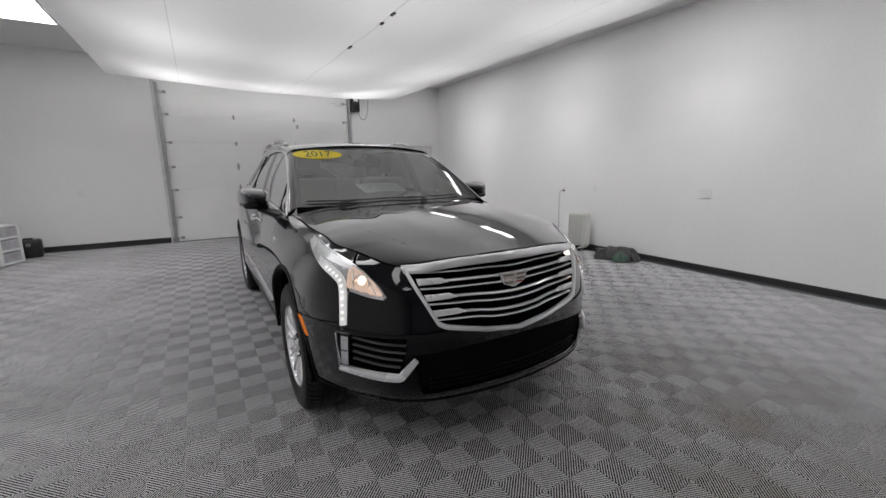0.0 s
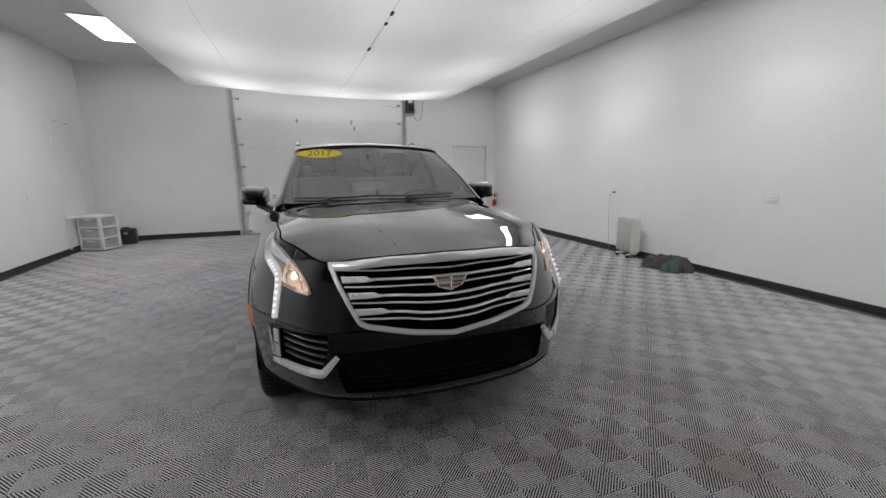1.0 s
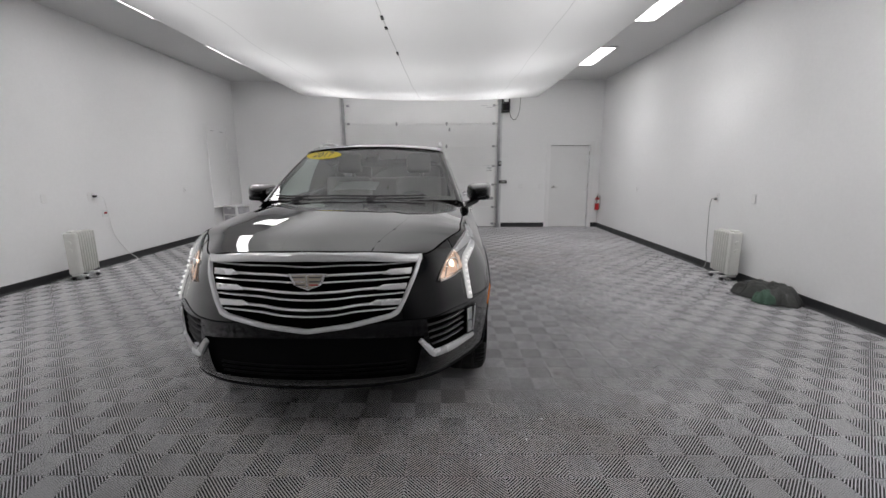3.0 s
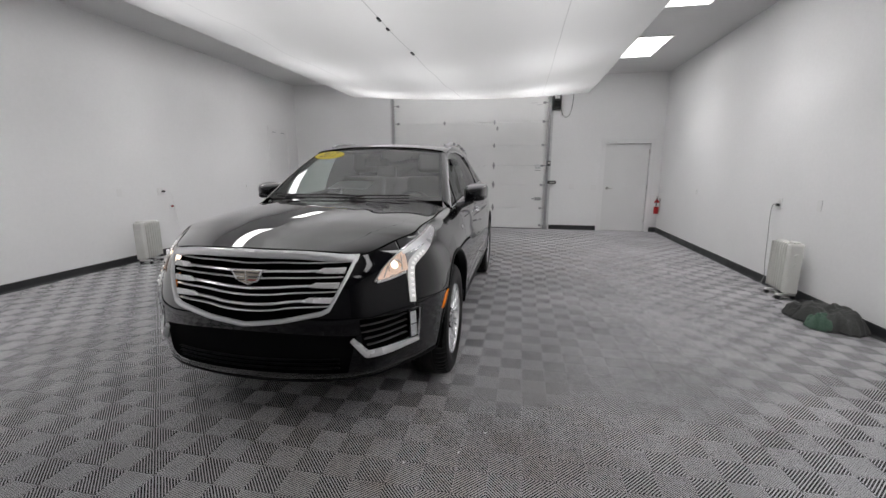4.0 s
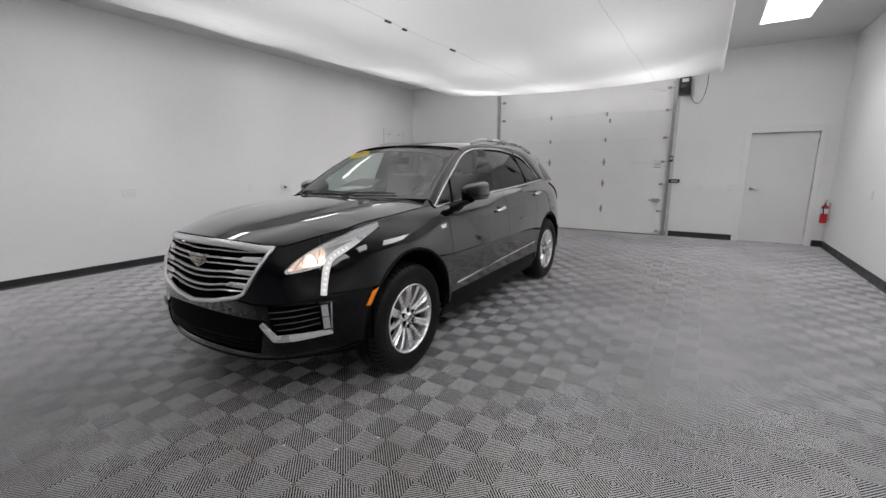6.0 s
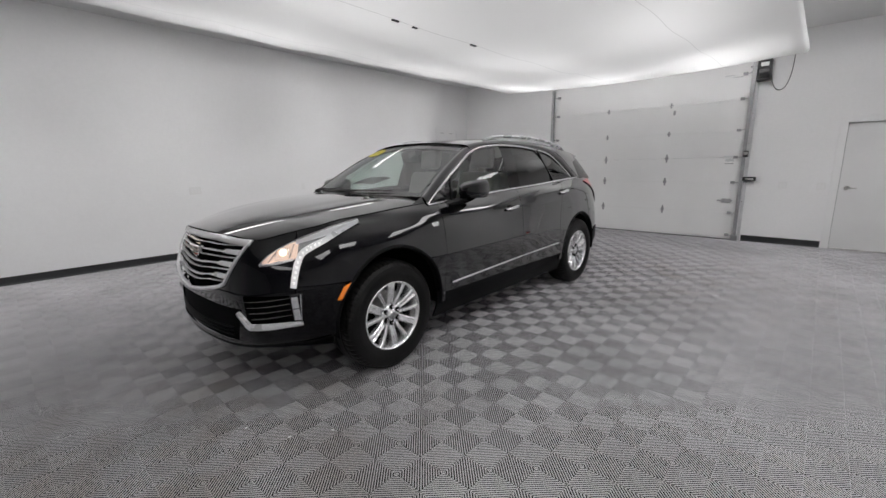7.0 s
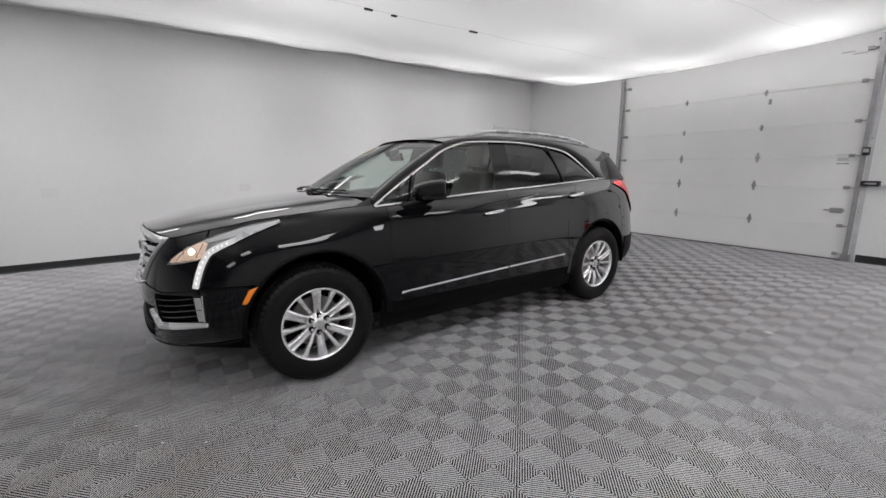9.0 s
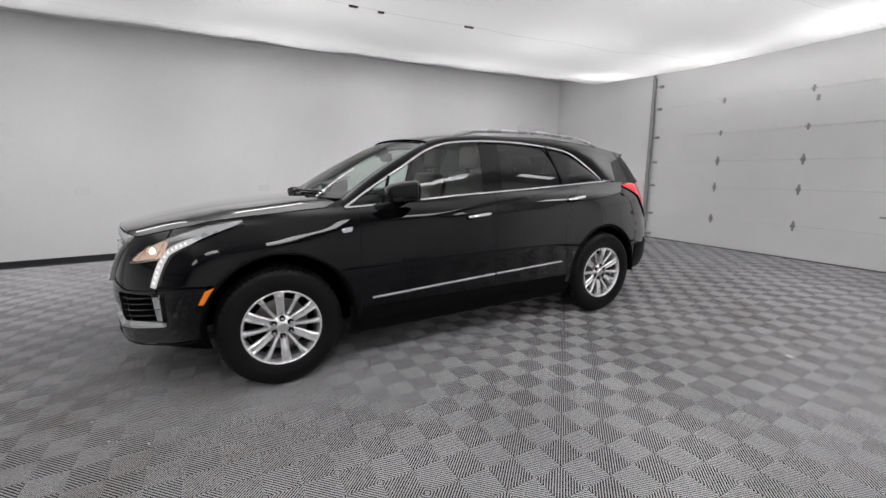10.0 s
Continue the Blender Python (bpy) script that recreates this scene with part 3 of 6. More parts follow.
def patch(name, upper, lower, mat, parent, label="", lift=0.004, side=1, n=36, m=12, depth=0.0, bulge=0.0, keep_smooth=True):
    """A piece of the body's skin between an upper and a lower line of (s, z)."""
    a = resample(smooth_points(upper, 8) if keep_smooth else upper, n)
    b = resample(smooth_points(lower, 8) if keep_smooth else lower, n)
    t = np.linspace(0, 1, m)[None, :, None]
    q = a[:, None] * (1 - t) + b[:, None] * t
    k = lift + bulge * 4 * t[..., 0] * (1 - t[..., 0]) * np.ones((n, 1))
    P = shell(q[..., 0], q[..., 1], k, side)
    i, j = n // 2, m // 2
    out = shell(q[i, j, 0], q[i, j, 1], k[i, j] + .01, side) - P[i, j]
    flip = float(np.dot(np.cross(P[i + 1, j] - P[i, j], P[i, j - 1] - P[i, j]), out)) > 0
    return sheet(name, P, mat, parent, label, flip=flip, depth=depth)


def skin(name, P, mat, parent, label="", side=1, keep=None, depth=0.012, rolled=True):
    """A body panel with its edges rolled inwards."""
    if rolled:                      # close-set lines along the edges keep the panel flat up to its fold
        for ax in (0, 1):
            first, second, last, before = (np.take(P, [k], ax) for k in (0, 1, -1, -2))
            P = np.concatenate([first, first * .97 + second * .03, np.take(P, range(1, P.shape[ax] - 1), ax), last * .97 + before * .03, last], ax)
            if keep is not None:
                keep = np.concatenate([np.take(keep, [0], ax), keep, np.take(keep, [-1], ax)], ax)
    n, m = P.shape[:2]
    if rolled:
        Q = np.zeros((n + 2, m + 2, 3))
        Q[1:-1, 1:-1] = P
        Q[0, 1:-1], Q[-1, 1:-1], Q[1:-1, 0], Q[1:-1, -1] = P[0], P[-1], P[:, 0], P[:, -1]
        Q[0, 0], Q[0, -1], Q[-1, 0], Q[-1, -1] = P[0, 0], P[0, -1], P[-1, 0], P[-1, -1]
        nr = np.cross(np.gradient(P, axis=0), np.gradient(P, axis=1))
        nr /= np.linalg.norm(nr, axis=2)[..., None] + 1e-9
        mid = P.reshape(-1, 3).mean(0) - np.array([0, 1.4, 0.7])
        if (nr.reshape(-1, 3).mean(0) * mid).sum() < 0:
            nr = -nr
        N = nr[np.clip(np.arange(n + 2) - 1, 0, n - 1)][:, np.clip(np.arange(m + 2) - 1, 0, m - 1)]
        ring = np.ones((n + 2, m + 2), bool)
        ring[1:-1, 1:-1] = False
        Q[ring] -= 0.014 * N[ring]
        if keep is not None:
            K = np.ones((n + 1, m + 1), bool)
            K[1:-1, 1:-1] = keep
            keep = K
        P = Q
    ob = sheet(name, P, mat, parent, label, keep)
    if rolled:                      # a crisp fold where the edge turns in
        on = np.ones((n + 1, m + 1), bool) if keep is None else keep
        fi, fj = np.nonzero(on)
        ob.data.polygons.foreach_set("use_smooth", ((fi > 0) & (fi < n) & (fj > 0) & (fj < m)).tolist())
        ob.data.materials.append(M_DARK)
        ob.data.polygons.foreach_set("material_index", (~((fi > 0) & (fi < n) & (fj > 0) & (fj < m))).astype(int).tolist())
    return ob


car = thing("car", "black compact luxury crossover with chrome grille and lit headlamps", "car", CAR)

# -- front bumper, with the grille's and the fog pockets' openings left out --
sb = np.linspace(-float(s_y(-.385)), float(s_y(-.385)), 271)
tt = np.linspace(0, 1, 90)
S2, T2 = np.meshgrid(sb, tt, indexing="ij")
top = np.where(np.abs(S2) < s_x(.80), EDGE(np.abs(S2)) - 0.006, 0.70)
low = spline([(0, .315), (s_x(.5), .33), (s_x(.8), .36), (s_x(.9), .385), (2, .40)])(np.abs(S2))
Z2 = low * (1 - T2) + top * T2
GRILLE_SIDE = spline([(.655, .25), (.70, .425), (.83, .505), (.955, .575), (.99, .60)])


def openness(s, z):
    """Above zero inside the bumper's openings: grille, fog pockets, wheel arch, lower intake."""
    a = np.abs(s)
    lowz = np.interp(a, [0, .25, .44, .47], [.63, .655, .70, .72])
    grille_in = np.minimum(np.minimum(z - lowz - .006, .985 - z), GRILLE_SIDE(z) * 1.035 - .012 - a)
    pocket_in = np.minimum(np.minimum(z - .485 - .02 * (a - s_x(.6)) / .3, .655 - z), np.minimum(a - s_x(.575) - (.62 - z) * .1, s_x(.80) - a))
    arch_in = .455 - np.hypot(np.interp(a, ARC, PLAN[:, 1]) - .012, z - .405)
    intake_in = np.minimum(np.minimum(z - .372, .592 - .02 * (a / .55) ** 2 - z), s_x(.535) + (z - .48) * .25 - a)
    return np.maximum(np.maximum(grille_in, pocket_in), np.maximum(arch_in, intake_in))


sc, zc = (S2[1:, 1:] + S2[:-1, :-1]) / 2, (Z2[1:, 1:] + Z2[:-1, :-1]) / 2
keep = openness(sc, zc) <= 0
# draw the ragged edge of each opening onto its line
K = np.pad(keep, 1, mode="edge")
corner = np.stack([K[:-1, :-1], K[1:, :-1], K[:-1, 1:], K[1:, 1:]])
rag = corner.any(0) & ~corner.all(0)
S0, Z0 = S2, Z2
for _ in range(6):
    e = .0008
    g = openness(S2, Z2)
    gs, gz = (openness(S2 + e, Z2) - openness(S2 - e, Z2)) / (2 * e), (openness(S2, Z2 + e) - openness(S2, Z2 - e)) / (2 * e)
    step = np.clip(g / (gs**2 + gz**2 + 1e-6), -.006, .006)
    S2 = np.where(rag, np.clip(S2 - step * gs, S0 - .0065, S0 + .0065), S2)
    Z2 = np.where(rag, np.clip(Z2 - step * gz, Z0 - .0045, Z0 + .0045), Z2)
bumper = skin("front_bumper", shell(S2, Z2), M_PAINT, car, "gloss black front bumper", keep=keep)
# matte black middle of the bumper, with the lower intake's bars
Si, Zi = np.meshgrid(np.linspace(-s_x(.60), s_x(.60), 80), np.linspace(.355, .605, 14), indexing="ij")
sheet("lower_intake", shell(Si, Zi, -.022), M_BLACKMATTE, car, "matte black lower intake panel")
for k, zz in enumerate((.392, .416, .440)):
    ribbon("intake_bar", [(-s_x(.47), zz + .006), (0, zz), (s_x(.47), zz + .006)], .007, M_TRIM, car, depth=.010, lift=-.016, n=60)
ribbon("front_lip", [(-float(s_y(-.47)), .372), (-s_x(.8), .345), (-s_x(.4), .322), (0, .315), (s_x(.4), .322), (s_x(.8), .345), (float(s_y(-.47)), .372)], .010, M_TRIM, car, "thin dark lower lip", depth=.006, lift=.002, n=90)

# -- grille --
grille = part("grille", box(bmesh.new(), -.02, .02, -.80, -.78, .8, .82), M_DARK, car, "chrome-framed grille with V-shaped bars")
Sg, Tg = np.meshgrid(np.linspace(-.62, .62, 70), np.linspace(0, 1, 20), indexing="ij")
Zg = .60 + .41 * Tg
sheet("backing", shell(Sg, Zg, -.075), M_DARK, grille)
side_line = [(s_x(.583), .966), (s_x(.50), .83), (s_x(.435), .715)]
bottom_line = [(s_x(.435), .715), (s_x(.40), .697), (s_x(.2), .655), (0, .630)]
for sg in (1, -1):
    ribbon("side_chrome", [(sg * a, z) for a, z in side_line], .018, M_GRILLE, grille, "chrome side of the frame", depth=.014, lift=.004, smooth_path=False)
full_low = [(-a, z) for a, z in bottom_line] + [(a, z) for a, z in bottom_line[-2::-1]]
ribbon("bottom_chrome", full_low, .020, M_GRILLE, grille, "chrome lower edge of the frame", depth=.016, lift=.004, n=70, smooth_path=False)
up = [(k * s_x(.6) / 6, float(EDGE(abs(k) * s_x(.6) / 6))) for k in range(-6, 7)]
patch("top_chrome", [(s * 1.0, z + .004) for s, z in up], [(s * .965, z - .034 - .006 * (1 - abs(s) / .65)) for s, z in up], M_GRILLE, grille, "broad chrome top bar", lift=.006, n=60, m=6, depth=.012, bulge=.006)
# thin bars right across, each with a broad blade at both ends
for k, (ze, zm, blade) in enumerate(((.936, .930, 0), (.898, .886, 1), (.866, .853, 0), (.828, .806, 1), (.797, .773, 0), (.757, .727, 1), (.726, .695, 0))):
    e = float(GRILLE_SIDE(ze)) - .012
    line = [(-e, ze), (-e * .55, ze - (ze - zm) * .3), (-e * .3, zm + .006), (0, zm), (e * .3, zm + .006), (e * .55, ze - (ze - zm) * .3), (e, ze)]
    ribbon("bar", line, .009 if blade else .0048, M_GRILLE, grille, depth=.012, lift=-.013, n=80)
    ribbon("bar_base", [(q, z - .009) for q, z in line], .012, M_BLACKMATTE, grille, "black slat", depth=.010, lift=-.034, n=80)
    if blade:
        for sg in (1, -1):
            a0, a1 = e + .004, e - .150
            patch("blade", [(sg * a0, ze + .015), (sg * (a1 + .028), ze + .015), (sg * a1, ze + .002)], [(sg * (a0 - .012), ze - .014), (sg * (a1 + .03), ze - .011), (sg * (a1 - .012), ze - .007)], M_SILVER, grille, "broad silver blade", lift=.002, n=24, m=5, depth=.012, keep_smooth=False)

# -- crest: plain shield shapes --
crest = part("crest", box(bmesh.new(), -.02, .02, -.88, -.87, .85, .87), M_CHROME, car, "chrome-rimmed shield-shaped crest")
def shield(w0, w1, z0, z1, zt, y):
    return [(-w0, y, z0), (w0, y, z0), (w1, y, z1), (0, y, zt), (-w1, y, z1)]
for w, d, mt, nm in ((1.0, -.899, M_CHROME, "rim"), (.80, -.904, M_GOLD, "field")):
    f = shield(.094 * w, .066 * w, .862 + .042 * w, .862 - .018 * w, .862 - .044 * w, d)
    bk = [(x, y + .05, z) for x, y, z in f]
    shape(nm, f + bk, [(4, 3, 2, 1, 0), (5, 6, 7, 8, 9)] + [(i, (i + 1) % 5, 5 + (i + 1) % 5, 5 + i) for i in range(5)], mt, crest, smooth=False, bevel=.003)
for x0, x1, z0, z1, mt in ((-.07, -.01, .884, .890, M_INK), (.012, .07, .884, .890, M_INK), (-.062, -.01, .862, .869, M_CHROME), (.012, .062, .862, .869, M_INK), (-.055, -.01, .846, .852, M_INK), (.012, .052, .846, .852, M_CREST_RED), (-.003, .003, .828, .894, M_CHROME)):
    boxed("crest_bar", (x0, x1, -.908, -.899, z0, z1), mt, crest)

# -- fog pockets with slats, lamp and chrome hook --
for sg in (1, -1):
    lamp = patch("fog_pocket", [(sg * s_x(.54), .66), (sg * s_x(.83), .67)], [(sg * s_x(.57), .46), (sg * s_x(.83), .47)], M_DARK, car, "recessed black fog lamp pocket", lift=-.045, n=20)
    for k, zz in enumerate((.625, .590, .555, .520)):
        ribbon("slat", [(sg * (s_x(.57) + .014 * k - .004), zz - .012), (sg * s_x(.68), zz - .004), (sg * s_x(.775), zz + .012)], .006, M_SLATGREY, lamp, depth=.016, lift=-.024, n=24)
    fog = patch("fog_lamp", [(sg * s_x(.775), .662), (sg * s_x(.822), .665)], [(sg * s_x(.783), .492), (sg * s_x(.815), .490)], M_GLOSSBLACK, car, "upright slim fog lamp", lift=.003, n=6, m=14, depth=.01, keep_smooth=False)
    patch("lens", [(sg * s_x(.778), .655), (sg * s_x(.818), .658)], [(sg * s_x(.786), .50), (sg * s_x(.811), .498)], M_LENS, fog, "clear lens", lift=.016, n=6, m=14, keep_smooth=False)
    ribbon("reflector", [(sg * s_x(.792), .645), (sg * s_x(.798), .505)], .036, M_FOGGLOW, fog, "silver reflector", depth=.004, lift=.004, n=8)
    for zz in (.575,):
        ribbon("reflector_rib", [(sg * s_x(.784), zz), (sg * s_x(.806), zz + .002)], .006, M_LAMPTRIM, fog, depth=.003, lift=.008, n=6)
    ribbon("chrome_edge", [(sg * s_x(.816), .664), (sg * s_x(.812), .49)], .007, M_CHROME, fog, depth=.006, lift=.012, n=8)
    ribbon("chrome_hook", [(sg * s_x(.535), .553), (sg * s_x(.60), .468), (sg * s_x(.70), .472), (sg * s_x(.815), .484)], .03, M_SILVER, car, "silver L-shaped bumper trim", depth=.014, lift=.004, n=40, smooth_path=False, taper=(.024, .034, .038, .036, .030, .024))

# -- bonnet --
se = np.linspace(s_x(.597), float(s_y(.505)), 60)
rim_line = shell(se, EDGE(se) - .001)
rim_in = rim_line - np.array([.006, 0, -.001])
bq = np.linspace(0, 1, 60)
mid_y = spline([(0, -.868), (.25, -.62), (.5, -.32), (.75, -.02), (1, .22)])
mid_z = spline([(-.9, 1.0), (-.62, 1.068), (-.3, 1.122), (0, 1.155), (.22, 1.172)])
aa = np.linspace(-1, 1, 65)
A, B = np.meshgrid(aa, np.arange(60), indexing="ij")
E = rim_in[B]
cy = mid_y(bq)[B]
cz = mid_z(cy)
ab = np.abs(A)
X = A * E[..., 0]
Y = cy + (E[..., 1] - cy) * (.75 * A**2 + .25 * A**4)
fade = np.clip(bq[B] * 3, 0, 1)
dq = np.clip((np.abs(X) - (.20 + .14 * bq[B])) / .13, 0, 1)
dome = .003 * (1 - dq * dq * (3 - 2 * dq)) * fade + .007 * np.exp(-((ab - .74) / .2) ** 2) * np.clip(bq[B] * 2.2 - .15, 0, 1)
Z = cz + (E[..., 2] - cz) * (.62 * A**2 + .38 * ab**6) + dome - .003 * fade * (1 - ab ** 8)
bonnet = skin("bonnet", np.stack([X, Y, Z], -1), M_PAINT, car, "gloss black creased bonnet")

# -- wings, doors, rear quarters, sills on both sides --
for sg in (1, -1):
    fy0, fy1 = s_x(.803), .5055
    y_front = float(np.interp(fy0, ARC, PLAN[:, 1]))
    f0 = spline([(.3, .508), (.55, .508), (.75, .514), (1.02, .528), (1.2, .55)])
    wing_low = lambda y: np.maximum(arch_low(y, .36), np.where(y < -.35, .706, 0))
    wing_top = lambda y: EDGE(s_y(y)) - .004
    P = panel_grid(const(y_front), lambda z: f0(z) - .003, wing_low, wing_top, sg, near_arch(y_front, fy1), 34, 60)
    wing = skin("front_wing", P, M_PAINT, car, "gloss black front wing")
    door_low = const(.432)
    belt = lambda y: BELT(y) - .002
    f1 = spline([(.3, 1.598), (.75, 1.60), (1.1, 1.655), (1.2, 1.66)])
    front_door = skin("front_door", panel_grid(f0, f1, door_low, belt, sg, (), 110, 40), M_PAINT, car, "gloss black front door")
    r0 = spline([(.3, 1.6015), (.75, 1.6035), (1.1, 1.6585), (1.2, 1.6635)])
    r1 = spline([(.3, 2.36), (.62, 2.36), (.75, 2.34), (.98, 2.40), (1.12, 2.5), (1.22, 2.66)])
    rear_low = lambda y: arch_low(y, .432)
    rear_door = skin("rear_door", panel_grid(r0, r1, rear_low, belt, sg, (), 110, 36), M_PAINT, car, "gloss black rear door")
    q0 = spline([(.3, 2.3635), (.62, 2.3635), (.75, 2.3435), (.98, 2.4035), (1.12, 2.5035), (1.22, 2.6635)])
    q_low = lambda y: np.maximum(arch_low(y, .36), np.where(y > 3.3, .62, 0))
    P = panel_grid(q0, const(3.50), q_low, belt, sg, near_arch(2.3635, 3.5), 90, 60)
    skin("rear_quarter", P, M_PAINT, car, "gloss black rear quarter panel")
    # sill under the doors
    P = panel_grid(const(.43), const(2.44), const(.235), const(.445), sg, (), 10, 20, -.012)
    skin("sill", P, M_TRIM, car, "satin black sill")
    # chrome strip low on the doors
    for d, ya, yb in ((front_door, .58, 1.594), (rear_door, 1.612, 2.294)):
        za, zb = .493 + (ya - .58) * .038, .493 + (yb - .58) * .038
        ribbon("chrome_strip", [(float(s_y(ya)), za), (float(s_y((ya + yb) / 2)), (za + zb) / 2), (float(s_y(yb)), zb)], .018, M_CHROME, d, "thin chrome strip", depth=.012, lift=.001, side=sg, n=20)
    # handles, standing off over a dished cup
    for d, hy, hz in ((front_door, 1.465, 1.003), (rear_door, 2.495, 1.098)):
        sv = s_y(np.linspace(hy - .105, hy + .105, 14))
        zc_ = hz + (np.linspace(-.5, .5, 14)) * .018
        w = .013 * np.sqrt(np.clip(1 - np.linspace(-1, 1, 14) ** 6, .15, 1))
        off = .016 + .018 * (1 - np.linspace(-1, 1, 14) ** 4)
        rows = [shell(sv, zc_ + w * math.cos(q), off + .007 * math.sin(q), sg) for q in np.linspace(0, math.tau, 9)]
        P = np.stack(rows, 1)
        h = sheet("handle", P, M_CHROME, d, "chrome door handle")
        cup_s, cup_z = np.meshgrid(np.linspace(-1, 1, 12), np.linspace(-1, 1, 9), indexing="ij")
        rr = np.clip(1 - cup_s ** 2 - cup_z ** 2, 0, 1)
        P = shell(s_y(hy - .03 + .05 * cup_s * np.sqrt(1 - cup_z ** 2 / 2)), hz - .004 + .03 * cup_z * np.sqrt(1 - cup_s ** 2 / 2), .0015, sg)
        sheet("handle_cup", P, M_GLOSSBLACK, d)
        for e in (-.085, .085):
            p0, p1 = shell(s_y(hy + e), hz + e * .085, -.005, sg), shell(s_y(hy + e), hz + e * .085, .022, sg)
            part("handle_post", rod(bmesh.new(), p0, p1, .009, n=8), M_CHROME, d)
    # crest on the wing
    patch("wing_badge", [(float(s_y(.398)), .975), (float(s_y(.478)), .983)], [(float(s_y(.410)), .945), (float(s_y(.465)), .950)], M_CHROME, car, "small chrome wing badge", lift=.002, side=sg, n=8, m=6, depth=.006, keep_smooth=False)
    # amber side marker
    patch("side_marker", [(float(s_y(-.395)), .678), (float(s_y(-.330)), .700)], [(float(s_y(-.435)), .600), (float(s_y(-.412)), .596)], M_AMBER, car, "lit amber side marker", lift=.004, side=sg, n=8, m=10, depth=.008, keep_smooth=False)
    # arch edge and wheel well
    for c, h, r in ARCHES:
        th = np.linspace(-.12, math.pi + .12, 50)
        yy, zz = c + r * np.cos(th), h + r * np.sin(th)
        rows = []
        for dr, k in ((.004, .0), (-.004, .006), (-.016, .004), (-.022, -.01), (-.022, -.05)):
            rows.append(shell(s_y(c + (r + dr) * np.cos(th)), h + (r + dr) * np.sin(th), k, sg))
        sheet("arch_edge", np.stack(rows, 1), M_TRIM, car)
        prof = np.stack([np.stack([np.full(50, sg * xx), c + (r - .012) * np.cos(th), h + (r - .012) * np.sin(th)], 1) for xx in (.915, .55)], 1)
        sheet("wheel_well", prof, M_DARK, car)
        back = np.stack([np.stack([np.full(50, sg * .55), c + q * (r - .012) * np.cos(th), h + q * (r - .012) * np.sin(th)], 1) for q in (1, .02)], 1)
        sheet("wheel_well", back, M_DARK, car)

# dark inner body behind the gaps, and the floor pan
SS, ZZ = np.meshgrid(np.linspace(0, ARC[-1], 300), np.linspace(.27, 1.2, 40), indexing="ij")
yy = np.interp(SS, ARC, PLAN[:, 1])
topz = np.where(yy < .5, EDGE(SS) - .03, BELT(yy) - np.where(yy > 2.9, .004, .04))
keep = (ZZ < topz)[:-1, :-1]
for c, h, r in ARCHES:
    keep &= ~(((yy - c) ** 2 + (ZZ - h) ** 2) < (r + .01) ** 2)[:-1, :-1]
    keep &= ~((np.abs(yy - c) < r + .012) & (ZZ < h))[:-1, :-1]
for sg in (1, -1):
    sheet("inner_body", shell(SS, ZZ, -.085, sg), M_DARK, car, keep=keep)
boxed("floor_pan", (-.6, .6, -.35, 3.4, .26, .36), M_DARK, car)
boxed("engine_bay", (-.55, .55, -.62, .30, .36, .93), M_DARK, car)

